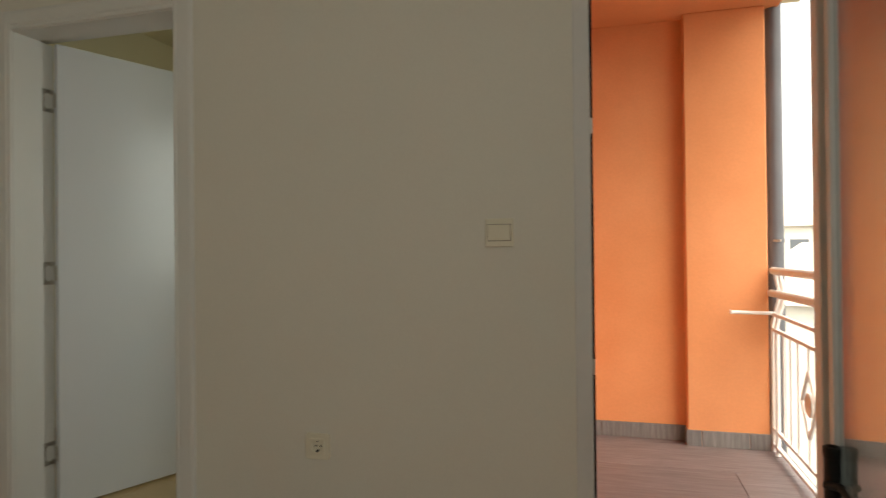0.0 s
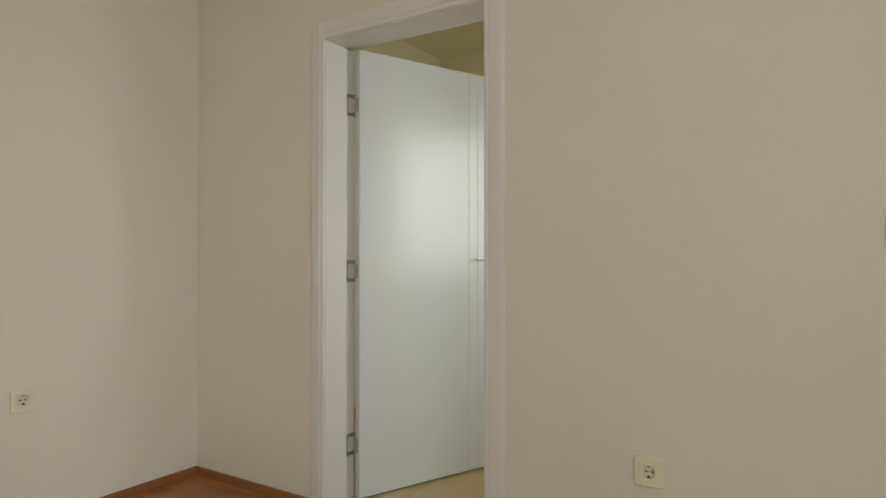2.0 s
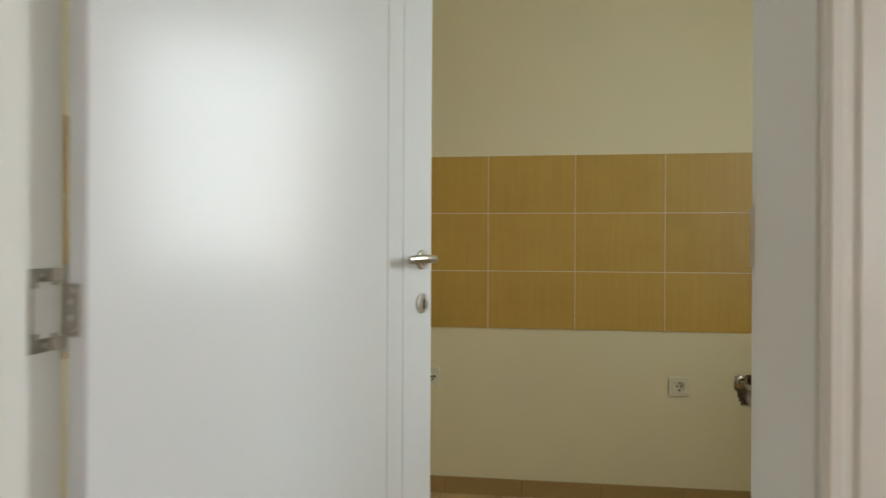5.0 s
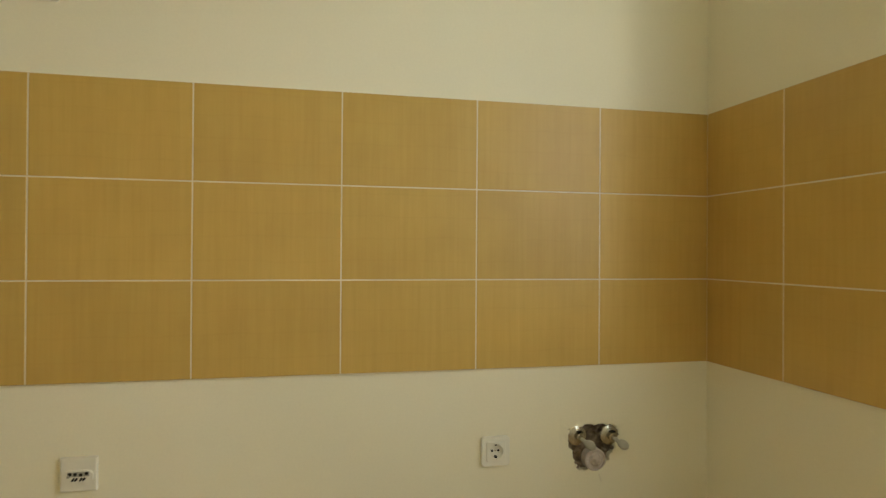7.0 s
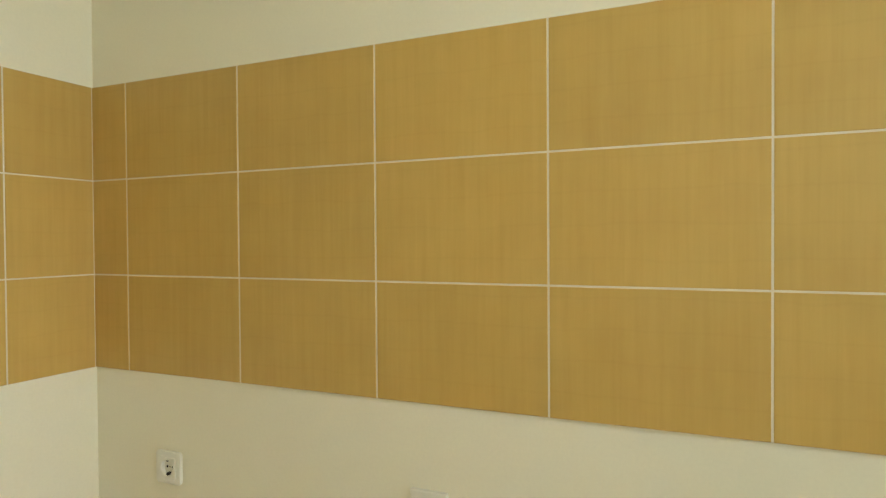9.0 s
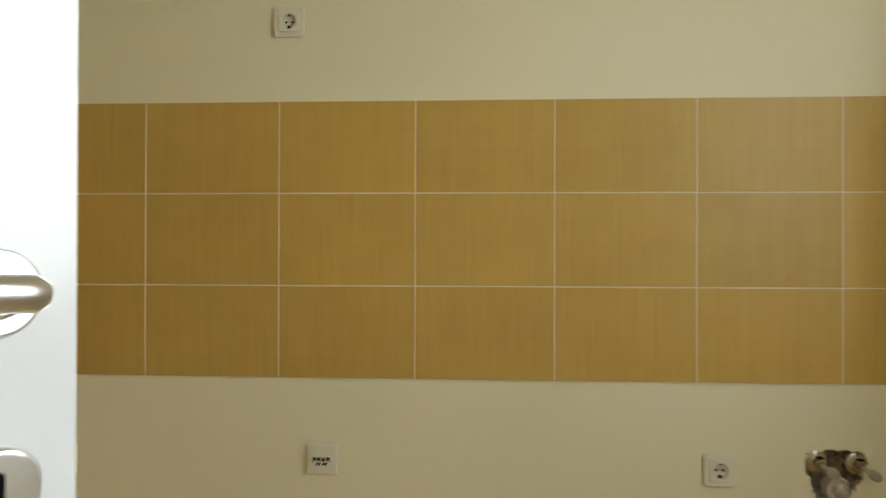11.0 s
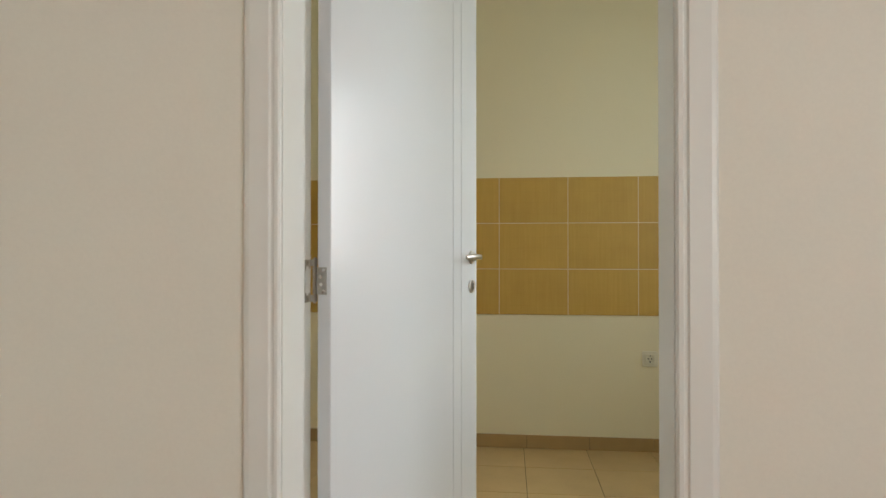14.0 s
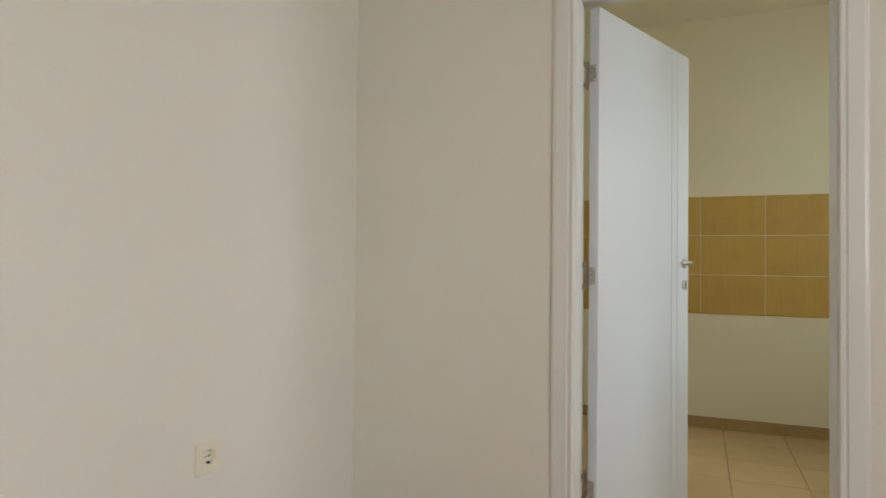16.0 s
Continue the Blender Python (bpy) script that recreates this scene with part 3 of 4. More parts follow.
for x, z in ((-0.018, 0.0035), (-0.006, 0.003), (0.007, 0.001), (0.020, 0.004)):
    part("terminal", tube(bmesh.new(), (x, -0.0180, z), (x, -0.0194, z), 0.0042, seg=12), DARK, slot_box, "dark terminal screw")
for x in (-0.011, -0.004, 0.007, 0.014):
    part("wire", turned(boxed(-0.0022, 0.0022, -0.0186, -0.0174, -0.0050, 0.0050), pose(x, 0, -0.0105, 0, 38, 0)), VOID, slot_box, "slanted slit, its shade painted as a black bar")
part("wire_end", tube(bmesh.new(), (-0.023, -0.0174, -0.004), (-0.019, -0.0192, 0.001), 0.0036, seg=10), GRIP, slot_box, "grey wire end")

switch = thing("light_switch", pose(0.094, DOORWALL, 1.174), "ivory plastic light switch with one wide rocker", "switch")
part("plate", socket_plate(0.0465, 0.010), PLASTIC, switch)
rocker = boxed(-0.037, 0.037, -0.0155, -0.0100, -0.026, 0.026, 0.0012, 2)
# A dark sheet stands for the shadow line round the rocker.
part("gap", boxed(-0.0385, 0.0385, -0.0108, -0.0099, -0.0275, 0.0275), GAP_BROWN, switch, "dark painted shadow line round the rocker")
rocker_ob = part("rocker", rocker, PLASTIC, switch)
for z in (0.022, -0.021):
    part("mark", boxed(-0.009, 0.009, -0.0160, -0.0154, z - 0.0006, z + 0.0006), GROUT, rocker_ob, "thin moulded line")


# ---- broken hole with valves and drain in the north wall ----
hole = thing("pipe_hole", pose(-0.382, 0.0, 0.508), "broken plaster hole with two valves and a drain pipe", "plumbing")
rim_bm, rnd = bmesh.new(), random.Random(4)
shape = ((-0.086, 0.062), (-0.030, 0.068), (0.062, 0.066), (0.078, 0.034), (0.058, -0.012), (0.030, -0.058), (-0.024, -0.070), (-0.058, -0.062), (-0.070, -0.022), (-0.088, 0.018))
inner = []
for i, (x, z) in enumerate(shape):
    x2, z2 = shape[(i + 1) % len(shape)]
    for s in (0, 0.14, 0.28, 0.42, 0.56, 0.7, 0.84):
        inner.append((x + (x2 - x) * s + rnd.uniform(-0.005, 0.004), z + (z2 - z) * s + rnd.uniform(-0.005, 0.004)))
loops = []
for grow, y in ((1.0, 0.026), (1.0, -0.0006), (1.05, -0.0018)):
    loops.append([rim_bm.verts.new((x * grow, y + rnd.uniform(-0.0004, 0.0004), z * grow)) for x, z in inner])
far = [0.112 / max(abs(x) / 1.0, abs(z) / 0.84) for x, z in inner]
loops += [[rim_bm.verts.new((x * k, y, z * k)) for (x, z), k in zip(inner, far)] for y in (-0.0007, 0.001)]
for a, b in zip(loops, loops[1:]):
    for i in range(len(inner)):
        rim_bm.faces.new((a[i], a[(i + 1) % len(inner)], b[(i + 1) % len(inner)], b[i]))
part("plaster_rim", rim_bm, CREAM, hole, "ragged chipped plaster edge")
bed = bmesh.new()
bmesh.ops.create_grid(bed, x_segments=26, y_segments=26, size=0.5, matrix=Matrix(((0.21, 0, 0, 0), (0, 0, 1, 0.018), (0, 0.19, 0, 0), (0, 0, 0, 1))))
for v in bed.verts:
    v.co.y += 0.010 * noise.noise(v.co * 45) + 0.005 * noise.noise(v.co * 120)
part("mortar_bed", bed, MORTAR, hole, "rough brown mortar behind the plaster")


def valve(x, z, tilt):
    v = part("valve", turned(lathe(((0.028, 0.0), (0.0310, -0.004), (0.0295, -0.010), (0.019, -0.0150), (0.011, -0.016), (0.0105, -0.030), (0.008, -0.031)), 24), Matrix.Translation((x, 0.012, z))), DULL, hole, "dull chrome valve with a round escutcheon", smooth=True)
    nut = bmesh.new()
    tube(nut, (x, -0.008, z), (x + 0.002, -0.020, z - 0.001), 0.0100, 0.0092, 6)
    part("nut", nut, DULL, v)
    part("slit", boxed(x - 0.002, x + 0.010, -0.0185, -0.004, z + 0.0125, z + 0.0165), VOID, v, "slit above the spindle, its shade painted as a black bar")
    grip = bmesh.new()
    tube(grip, (x + 0.003, -0.014, z - 0.002), (x + 0.013, -0.030, z - 0.011), 0.0055, 0.0060, 14)
    bmesh.ops.create_uvsphere(grip, u_segments=20, v_segments=12, radius=0.0180, matrix=pose(x + 0.024 + tilt, -0.036, z - 0.019, 0, 36, -12) @ Matrix.Diagonal((1.08, 0.34, 0.76, 1)))
    part("valve_grip", grip, GRIP, v, "flat grey oval valve grip", smooth=True)


valve(-0.058, 0.036, 0.0)
valve(0.048, 0.032, 0.001)
drain = part("drain_pipe", turned(lathe(((0.0335, 0.020), (0.0335, -0.010), (0.0300, -0.0125), (0.0296, -0.006), (0.018, -0.005), (0.010, -0.008)), 28), Matrix.Translation((-0.004, 0.0, -0.036))), CAP, hole, "stained white drain pipe stuffed with paper", smooth=True)
wad = bmesh.new()
bmesh.ops.create_icosphere(wad, subdivisions=3, radius=0.019, matrix=Matrix.Translation((-0.002, -0.003, -0.035)))
for v in wad.verts:
    v.co += Vector((1, 0.6, 1)) * 0.006 * noise.noise(v.co * 110)
part("paper_wad", wad, CAP, drain, "crumpled paper stopper")
for k in range(26):
    a, q = rnd.uniform(0, 6.28), rnd.uniform(0.55, 1.02)
    x, z = inner[int(a / 6.28 * (len(inner) - 1))]
    crumb = bmesh.new()
    bmesh.ops.create_icosphere(crumb, subdivisions=1, radius=rnd.uniform(0.003, 0.0075), matrix=pose(x * q, 0.004 + rnd.uniform(-0.004, 0.008), z * q, 90 * rnd.random(), 40, 30) @ Matrix.Diagonal((1.4, 0.8, 1, 1)))
    for v in crumb.verts:
        v.co += Vector((1, 1, 1)) * 0.002 * noise.noise(v.co * 300)
    part("mortar_crumb", crumb, MORTAR, hole)
drip = bmesh.new()
for k in range(4):
    box(drip, 0.012 + 0.002 * k, 0.015 + 0.0025 * k, -0.0012, 0.0, -0.088 - 0.006 * k, -0.083 - 0.006 * k)
part("plaster_scratch", drip, GROUT, hole, "small brown scratch in the paint")

# ---- balcony door: frame and open leaf ----
bd = thing("door_2", pose(0, 0, 0), "white plastic frame of the balcony doorway", "door frame", kind="structure")
BL, BR = 0.335, 1.076


def bead(x0, x1, y0, y1, z0, z1):
    return boxed(x0, x1, y0, y1, z0, z1, 0.004, 2)


part("frame_post", bead(BL, BL + 0.052, DOORWALL - 0.004, DOORWALL + 0.060, 0.0, 2.30), PVC, bd)
part("frame_post", bead(BR - 0.048, BR, DOORWALL - 0.004, DOORWALL + 0.060, 0.0, 2.30), PVC, bd)
part("frame_head", bead(BL + 0.052, BR - 0.052, DOORWALL - 0.002, DOORWALL + 0.058, 2.248, 2.30), PVC, bd)
part("sill", bead(BL + 0.052, BR - 0.052, DOORWALL, DOORWALL_K - 0.01, -0.02, 0.022), PVC, bd, "low white threshold")
seal = boxed(BL + 0.0525, BL + 0.0600, DOORWALL + 0.002, DOORWALL + 0.012, 0.02, 2.24)
part("seal", seal, DARK, bd, "black rubber seal")
for z in (1.507, 0.745):
    part("lock_keep", boxed(BL + 0.052, BL + 0.060, DOORWALL - 0.006, DOORWALL + 0.010, z - 0.024, z + 0.024, 0.001, 1), STEEL, bd, "small steel lock keep")

LEAF2 = pose(BR - 0.012, DOORWALL - 0.030, 0.0, 0, 0, -95.7)
b_leaf = thing("door_3", LEAF2, "white plastic balcony door leaf with a tall clear pane, open", "door", kind="structure")
SW, BT, BW = 0.050, 0.050, 0.63
part("stile", boxed(0.0, SW, -BT / 2, BT / 2, 0.03, 2.24, 0.005, 2), PVC, b_leaf)
part("stile", boxed(BW - SW, BW, -BT / 2, BT / 2, 0.03, 2.24, 0.005, 2), PVC, b_leaf)
for z0, z1 in ((0.03, 0.10), (2.17, 2.24)):
    part("leaf_rail", boxed(SW, BW - SW, -BT / 2 + 0.001, BT / 2 - 0.001, z0, z1, 0.004, 2), PVC, b_leaf)
pane = part("pane", boxed(SW - 0.004, BW - SW + 0.004, 0.006, 0.012, 0.096, 2.174), GLASS, b_leaf, "clear glass pane")
pane.visible_shadow = False
pane = part("pane", boxed(SW - 0.004, BW - SW + 0.004, -0.012, -0.006, 0.096, 2.174), GLASS, b_leaf, "clear glass pane")
pane.visible_shadow = False
# covered hinge on the room side of the leaf, with its ring top and release lever; local x along the leaf
hb = turned(lathe(((0.0001, 0.0), (0.010, 0.0), (0.011, 0.018), (0.0155, 0.020), (0.0225, 0.017), (0.0240, 0.008), (0.0225, -0.010), (0.0205, -0.014), (0.0205, -0.165), (0.0001, -0.165)), 24), pose(0.062, -BT / 2 - 0.006, 0.548, 90, 0, 0))
black_hinge = part("door_hinge", hb, DARK, b_leaf, "black plastic covered hinge", smooth=True)
lv = bmesh.new()
tube(lv, (0.070, -0.050, 0.462), (0.105, -0.020, 0.468), 0.0100, 0.0120, 14)
tube(lv, (0.105, -0.020, 0.468), (0.175, 0.004, 0.440), 0.0120, 0.0060, 14)
part("hinge_lever", lv, DARK, black_hinge, "black release lever", smooth=True)

# ---- windows that light the rooms, out of the walker's sight ----
def window(name, m, width, height, label):
    """Frame, sash and pane in an opening; local x along the wall, y outwards, z up from the opening's lower edge."""
    w = thing(name, m, label, "window", kind="structure")
    for x0, x1, z0, z1 in ((0, 0.05, 0, height), (width - 0.05, width, 0, height), (0.05, width - 0.05, 0, 0.05), (0.05, width - 0.05, height - 0.05, height)):
        part("window_frame", boxed(x0, x1, 0.0, 0.05, z0, z1, 0.003, 1), PVC, w)
    p = part("pane", boxed(0.05, width - 0.05, 0.020, 0.026, 0.05, height - 0.05), THIN_GLASS, w)
    p.visible_shadow = False
    return w


window("window_1", pose(0.12, -0.80, 0.945, 0, 0, -90), 0.90, 1.155, "small white plastic kitchen window towards the balcony")
window("window_2", pose(1.56, -4.45, 0.92, 0, 0, -90), 1.50, 1.20, "wide white plastic room window")

solid("window_sill", boxed(-0.022, 0.118, -1.760, -0.738, 0.918, 0.945, 0.004, 2), PVC, "white plastic window sill above the kitchen tiles", "window sill")

# ---- balcony: downspout and railing ----
spout = thing("downspout", pose(1.339, -0.445, 0.0), "dark grey round downspout beside the orange pier", "pipe")
part("pipe", tube(bmesh.new(), (0, 0, -0.6), (0, 0, 3.4), 0.046, seg=24), PIPE, spout, smooth=True)
for z in (1.16,):
    clip = part("pipe_clip", tube(bmesh.new(), (0, 0, z - 0.012), (0, 0, z + 0.012), 0.0490, seg=24), PIPE, spout, "grey pipe clip", smooth=True)
    part("clip_bolt", tube(bmesh.new(), (-0.02, -0.046, z), (0.015, -0.066, z), 0.006, seg=10), STEEL, clip)

rail = thing("balcony_railing", pose(1.30, 0, 0), "white painted steel balcony railing with a diamond ornament", "railing")


def bar(name, p, q, r, label=""):
    return part(name, tube(bmesh.new(), p, q, r, seg=12), RAIL, rail, label, smooth=True)


def flat(name, x, y0, y1, z, w=0.010, h=0.018):
    return part(name, boxed(x - w, x + w, y0, y1, z - h / 2, z + h / 2, 0.002, 1), RAIL, rail)


bar("handrail", (0.01, -2.16, 0.995), (0.01, -0.52, 0.992), 0.021, "thick round white handrail")
bar("handrail", (0.0, -2.16, 0.885), (0.0, -0.52, 0.868), 0.021, "thick round white handrail")
flat("rail_bar", 0.0, -2.16, -0.54, 0.756)
flat("rail_bar", 0.0, -2.16, -0.54, 0.672)
flat("rail_bar", 0.0, -2.16, -0.54, 0.125)
flat("rail_bar", 0.0, -2.16, -0.54, 0.040)
for y in (-0.540, -0.625, -2.12):
    bar("post", (0.0, y, -0.014), (0.0, y, 0.70), 0.013)
    bar("post_bend", (0.0, y, 0.70), (0.035, y - 0.02, 0.86), 0.012)
    bar("post_top", (0.035, y - 0.02, 0.86), (0.012, y - 0.01, 0.985), 0.012)
bar("dryer_arm", (0.0, -0.565, 0.760), (-0.22, -0.600, 0.768), 0.010, "white arm for washing lines")
flat("dryer_arm_tip", -0.22, -0.61, -0.58, 0.768, 0.006, 0.020)
for y in (-0.76, -0.89, -1.02, -1.36, -1.49, -1.62, -1.75, -1.88, -2.01):
    bar("baluster", (0.0, y, 0.125), (0.0, y, 0.672), 0.0065)
DY, DZ = -1.19, 0.405
for a, b in (((0, 0.150), (0.110, 0)), ((0.110, 0), (0, -0.150)), ((0, -0.150), (-0.110, 0)), ((-0.110, 0), (0, 0.150))):
    bar("diamond_bar", (0, DY + a[0], DZ + a[1]), (0, DY + b[0], DZ + b[1]), 0.010)
disc = turned(lathe(((0.050, -0.008), (0.056, -0.004), (0.056, 0.004), (0.050, 0.008)), 24), pose(0, DY, DZ, 0, 0, 90))
part("rosette", disc, RAIL, rail, "round white rosette", smooth=True)
for z0, z1 in ((0.125, DZ - 0.15), (DZ + 0.15, 0.672)):
    bar("baluster", (0, DY, z0), (0, DY, z1), 0.0065)


# ---- houses far below and beyond the balcony ----
def house(m, w, d, h, storeys, bays, label, roof_rise=2.2):
    t = thing("apartment_building", m, label, "building", "houses beyond the balcony")
    part("wall", boxed(-w / 2, w / 2, -d / 2, d / 2, 0, h), FACADE, t)
    rb = bmesh.new()
    low = [rb.verts.new(p) for p in ((-w / 2 - 0.4, -d / 2 - 0.4, h), (w / 2 + 0.4, -d / 2 - 0.4, h), (w / 2 + 0.4, d / 2 + 0.4, h), (-w / 2 - 0.4, d / 2 + 0.4, h))]
    high = [rb.verts.new(p) for p in ((-w / 2 + 2, 0, h + roof_rise), (w / 2 - 2, 0, h + roof_rise))]
    for f in ((low[0], low[1], high[1], high[0]), (low[1], low[2], high[1]), (low[2], low[3], high[0], high[1]), (low[3], low[0], high[0])):
        rb.faces.new(f)
    rb.faces.new(low[::-1])
    roof = part("roof", rb, PALE_ROOF, t)
    part("chimney", boxed(w * 0.2, w * 0.2 + 0.9, -0.4, 0.5, h + roof_rise * 0.4, h + roof_rise + 0.9, 0.03, 1), ROOF, roof)
    for s in range(storeys):
        for k in range(bays):
            x = -w / 2 + (k + 0.5) * w / bays
            z = 0.9 + s * h / storeys
            win = part("window", boxed(x - 0.62, x + 0.62, -d / 2 - 0.05, -d / 2 + 0.05, z - 0.06, z + 1.56), PVC, t)
            part("pane", boxed(x - 0.52, x + 0.52, -d / 2 - 0.07, -d / 2 - 0.045, z + 0.04, z + 1.46), WINDOW_DARK, win)
    return t


house(pose(12.5, 22.0, -7.0, 0, 0, -22), 14, 9, 6.2, 2, 5, "cream rendered house with a tiled roof, paled in colour for glaring light")
house(pose(3.0, 46.0, -7.0, 0, 0, -8), 22, 11, 9.6, 3, 8, "pale rendered apartment house with a low roof, paled in colour for glaring light", 2.6)
house(pose(26.0, 40.0, -7.0, 0, 0, -30), 18, 10, 8.0, 3, 6, "cream rendered apartment house further off")

# ---- skirtings ----
def oak_skirting(x0, x1, y0, y1):
    long_x = (x1 - x0) > (y1 - y0)
    length = (x1 - x0) if long_x else (y1 - y0)
    bm = boxed(-length / 2, length / 2, -0.008, 0.008, 0.0, 0.038)
    top = [e for e in bm.edges if all(v.co.z > 0.03 for v in e.verts)]
    bmesh.ops.bevel(bm, geom=top, offset=0.004, segments=2, affect="EDGES", profile=0.5)
    ob = solid("baseboard", bm, OAK_TRIM, "low reddish oak skirting strip along the wall", "baseboard")
    ob.matrix_world = pose((x0 + x1) / 2, (y0 + y1) / 2, 0.0, 0, 0, 0 if long_x else 90)
    return ob


oak_skirting(WEST + 0.016, DOOR_L - 0.083, DOORWALL - 0.0165, DOORWALL - 0.0005)
oak_skirting(DOOR_R + 0.083, 0.333, DOORWALL - 0.0165, DOORWALL - 0.0005)
oak_skirting(WEST + 0.0005, WEST + 0.0165, -6.6, DOORWALL - 0.0005)
oak_skirting(1.4335, 1.4495, -6.6, DOORWALL - 0.0005)


def piece(name, me, parent, x, y, z, rz=0):
    ob = new(name, me)
    ob.parent = parent
    ob.matrix_world = pose(x, y, z, 0, 0, rz)
    return ob


def chamfered(w, d, h, c=0.0012):
    """A flat tile about its middle, thin chamfer round the top (z up)."""
    bm = bmesh.new()
    rows = [[bm.verts.new((sx * (w / 2 - k), sy * (d / 2 - k), z)) for sx, sy in ((-1, -1), (1, -1), (1, 1), (-1, 1))] for k, z in ((0, 0), (0, h - c), (c, h))]
    for a, b in zip(rows, rows[1:]):
        for i in range(4):
            bm.faces.new((a[i], a[(i + 1) % 4], b[(i + 1) % 4], b[i]))
    bm.faces.new(rows[-1])
    bm.faces.new(rows[0][::-1])
    return bm


def chamfered_wall(w, h, t, c=0.0012):
    """The same, standing: x along the wall, z up, face towards -y."""
    return turned(chamfered(w, h, t, c), Matrix(((1, 0, 0, 0), (0, 0, -1, 0), (0, 1, 0, 0), (0, 0, 0, 1))))


# kitchen skirting of tile pieces
PITCH = 0.349
skirt_bed = solid("baseboard_kitchen", boxed(WEST, 0.0, -0.004, 0.0, 0.0, 0.071), FLOOR_GROUT, "tan tile skirting along the kitchen wall", "baseboard")
edges = [WEST] + [x for x in (-1.378 + PITCH * k for k in range(-6, 5)) if WEST + 0.03 < x < -0.02] + [0.0]
cache = {}


def shared(kind, w, h, make, mat):
    key = (kind, round(w, 4), round(h, 4))
    if key not in cache:
        cache[key] = mesh_of(kind, make(), mat)
    return cache[key]


for a, b in zip(edges, edges[1:]):
    piece("skirting_tile", shared("skirting_tile", b - a, 0.07, lambda: chamfered_wall(b - a - 0.002, 0.074, 0.009), SKIRT_TILE), skirt_bed, (a + b) / 2, 0.0, 0.038)
for name, x, y0, y1, rz in (("baseboard_kitchen_west", WEST, DOORWALL_K, -0.010, 90), ("baseboard_kitchen_east", 0.0, DOORWALL_K, -0.010, -90)):
    bedm = boxed(min(x, x + 0.004 * (1 if rz > 0 else -1)), max(x, x + 0.004 * (1 if rz > 0 else -1)), y0, y1, 0.0, 0.071)
    bed_ob = solid(name, bedm, FLOOR_GROUT, "tan tile skirting along the kitchen wall", "baseboard")
    y = y1
    while y > y0 + 0.02:
        w = min(PITCH, y - y0)
        piece("skirting_tile", shared("skirting_tile", w, 0.07, lambda: chamfered_wall(w - 0.002, 0.074, 0.009), SKIRT_TILE), bed_ob, x, y - w / 2, 0.038, rz)
        y -= w

# ---- wall tiles over the worktop line ----
TH, TW, Z0, GAP = 0.260, 0.3861, 0.755, 0.0034
TILE_T = 0.0085
splash = bmesh.new()
box(splash, WEST, 0.0, -0.0076, 0.0, Z0 + 0.001, Z0 + 3 * TH - 0.001)
backsplash = solid("backsplash", splash, GROUT, "ochre glazed wall tiles with cream joints, three courses", "tiling")
cuts = [0.0] + [-TW * (0.97 + k) for k in range(7)] + [WEST]
for a, b in zip(cuts[1:], cuts):
    for j in range(3):
        w = b - a
        piece("tile", shared("tile", w, TH, lambda: chamfered_wall(w - GAP, TH - GAP, TILE_T), TILE), backsplash, (a + b) / 2, 0.0, Z0 + TH * (j + 0.5))
for name, x, rz, ys in (("backsplash_east", 0.0, -90, (-0.0085, -0.329, -0.329 - TW, -0.88)), ("backsplash_west", WEST, 90, (-0.0085, -0.245, -0.245 - TW, -0.245 - 2 * TW))):
    s = 1 if rz > 0 else -1
    bm = boxed(min(x, x + s * 0.0076), max(x, x + s * 0.0076), ys[-1], -0.0078, Z0 + 0.001, Z0 + 3 * TH - 0.001)
    side_ob = solid(name, bm, GROUT, "ochre glazed wall tiles with cream joints, turning the corner", "tiling")
    for b, a in zip(ys, ys[1:]):
        for j in range(3):
            w = b - a
            piece("tile", shared("tile", w, TH, lambda: chamfered_wall(w - GAP, TH - GAP, TILE_T), TILE), side_ob, x, (a + b) / 2, Z0 + TH * (j + 0.5), rz)

# ---- floor tiles of the kitchen ----
xs = [WEST] + [x for x in (-1.395 + PITCH * k for k in range(-6, 6)) if WEST + 0.02 < x < -0.02] + [0.0]
ys = [DOORWALL_K - 0.055] + [y for y in (-1.020 + PITCH * k for k in range(-6, 5)) if DOORWALL_K - 0.03 < y < -0.02] + [0.0]
for x0, x1 in zip(xs, xs[1:]):
    for y0, y1 in zip(ys, ys[1:]):
        me = shared("floor_tile", x1 - x0, y1 - y0, lambda: chamfered(x1 - x0 - 0.0026, y1 - y0 - 0.0026, 0.006, 0.0008), FLOOR_TILE)
        piece("floor_tile", me, floor_kitchen, (x0 + x1) / 2, (y0 + y1) / 2, -0.0055)

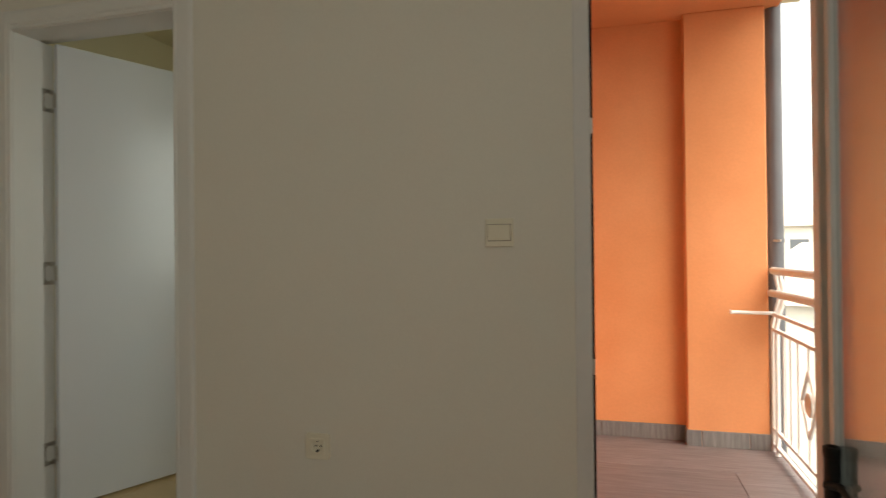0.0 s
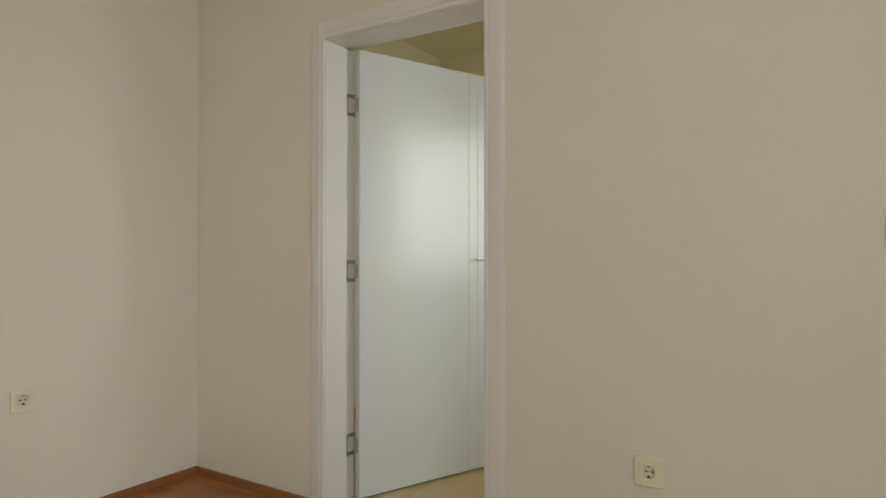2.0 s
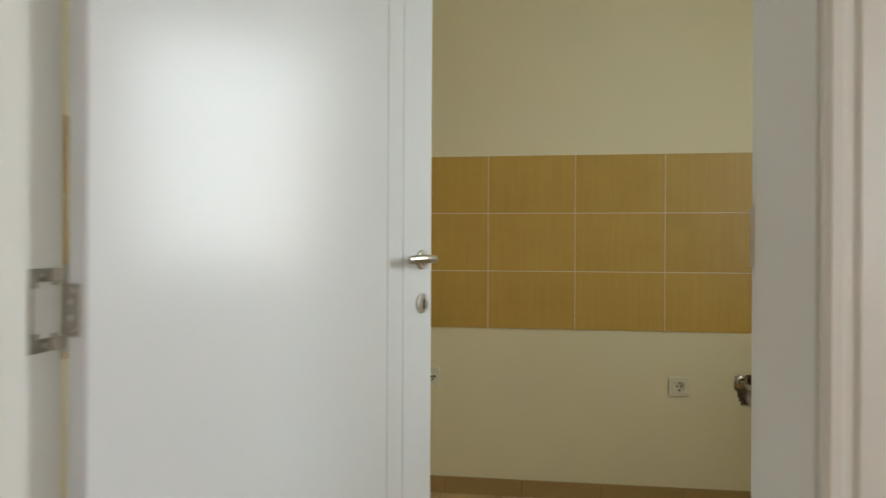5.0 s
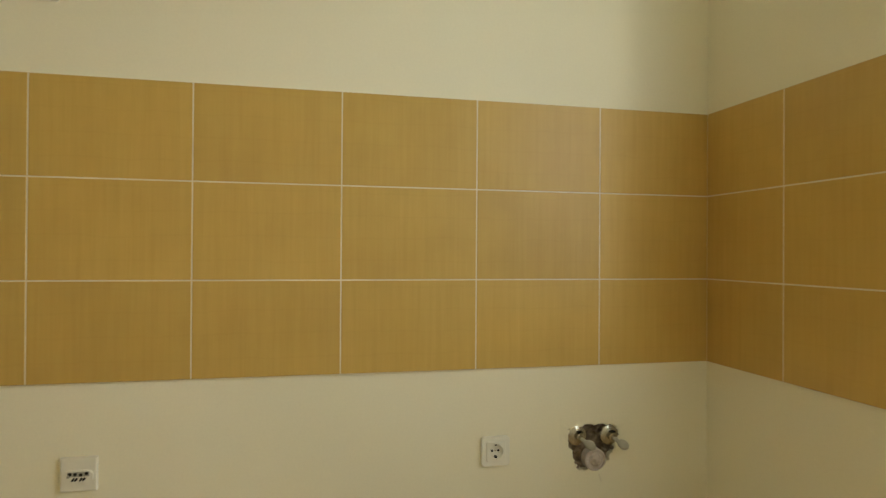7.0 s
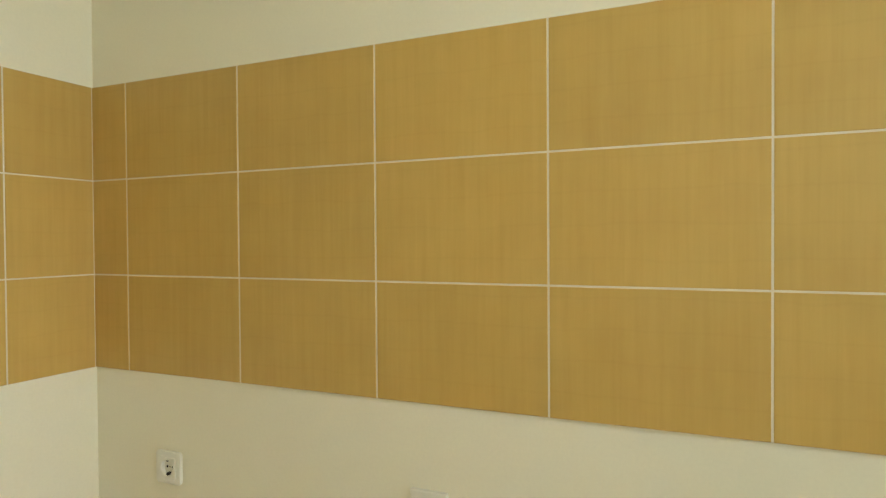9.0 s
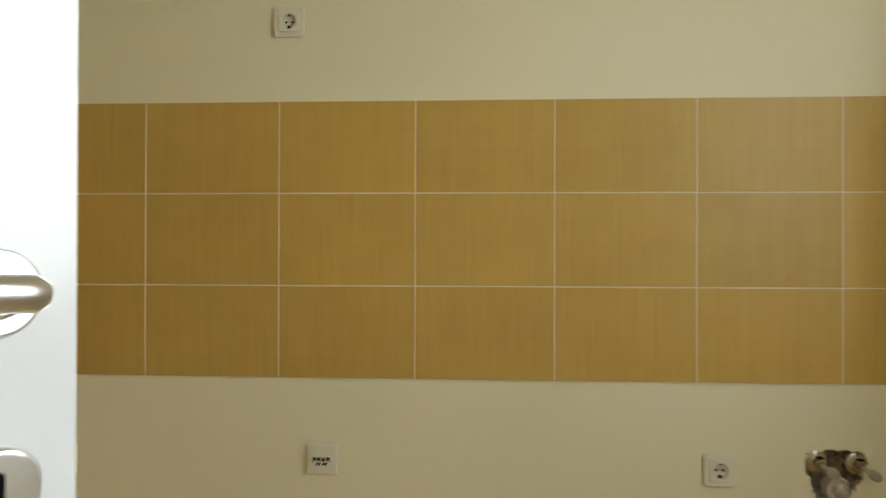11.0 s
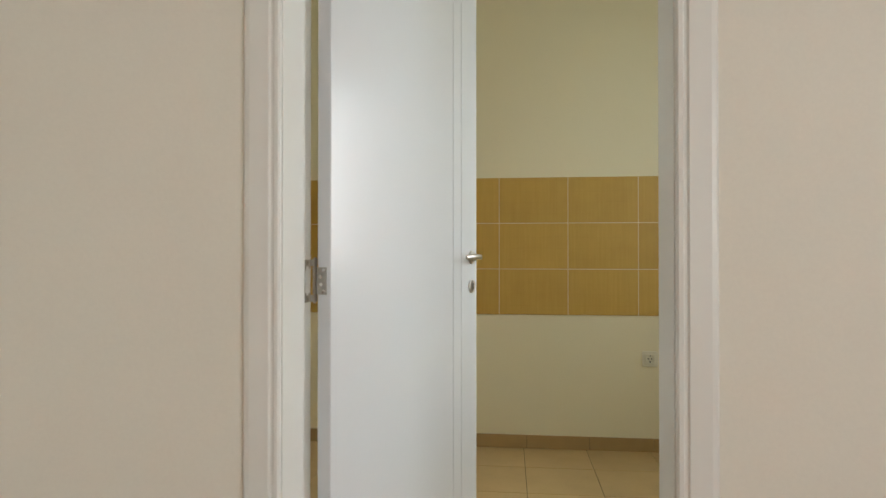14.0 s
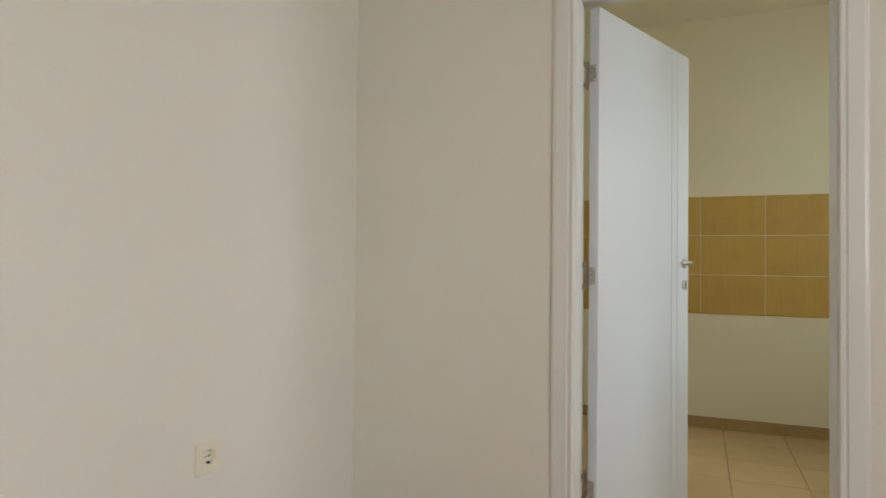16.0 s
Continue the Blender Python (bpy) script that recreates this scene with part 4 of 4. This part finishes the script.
# ---- balcony floor tiles and skirting ----
for y0, y1, bxs in ((DOORWALL_K, -1.545, (0.2, 0.43, 1.36)), (-1.545, -0.945, (0.2, 1.03, 1.36)), (-0.945, -0.43, (0.2, 1.36))):
    for x0, x1 in zip(bxs, bxs[1:]):
        me = shared("balcony_tile", x1 - x0, y1 - y0, lambda: chamfered(x1 - x0 - 0.003, y1 - y0 - 0.003, 0.012, 0.0008), BALCONY_TILE)
        piece("floor_tile", me, balcony_floor, (x0 + x1) / 2, (y0 + y1) / 2, -0.014)
end_bed = solid("baseboard_balcony", boxed(0.2, 0.855, -0.434, -0.43, -0.01, 0.080), FLOOR_GROUT, "grey wood-look tile skirting round the balcony", "baseboard")
for a, b, y in ((0.2, 0.375, -0.434), (0.375, 0.846, -0.434), (0.846, 0.93, -0.530), (0.93, 1.18, -0.530), (1.18, 1.286, -0.530)):
    me = shared("balcony_skirting", b - a, 0.085, lambda: chamfered_wall(b - a - 0.003, 0.088, 0.009), SKIRTING_TILE)
    piece("skirting_tile", me, end_bed, (a + b) / 2, y, 0.042)
me = shared("balcony_skirting_side", 0.09, 0.085, lambda: chamfered_wall(0.094, 0.088, 0.009), SKIRTING_TILE)
piece("skirting_tile", me, end_bed, 0.855, -0.486, 0.042, -90)

# ---- parquet: single boards where the walker sees them, the rest joined ----
BOARD_W, BOARD_L = 0.070, 0.49
rest, rnd = bmesh.new(), random.Random(11)
board_mesh = mesh_of("board", chamfered(BOARD_L - 0.0006, BOARD_W - 0.0006, 0.012, 0.0007), OAK)
row, y = 0, DOORWALL
while y > -6.6 + BOARD_W:
    x = WEST - (0.245 if row % 2 else 0.0) - 0.06 * rnd.random()
    while x < 1.45:
        a, b = max(x, WEST), min(x + BOARD_L, 1.45)
        if b - a > 0.02:
            near = (a + b) / 2 < -0.9 and y > -4.1
            if near and b - a > BOARD_L - 0.001:
                piece("board", board_mesh, floor, (a + b) / 2, y - BOARD_W / 2, -0.012)
            elif near:
                piece("board", shared("board", b - a, BOARD_W, lambda: chamfered(b - a - 0.0006, BOARD_W - 0.0006, 0.012, 0.0007), OAK), floor, (a + b) / 2, y - BOARD_W / 2, -0.012)
            else:
                box(rest, a + 0.0004, b - 0.0004, y - BOARD_W + 0.0004, y - 0.0004, -0.012, -0.0002)
        x += BOARD_L
    y -= BOARD_W
    row += 1
rest_ob = part("boards", rest, OAK, floor)
tagged(rest_ob, kind="stuff")
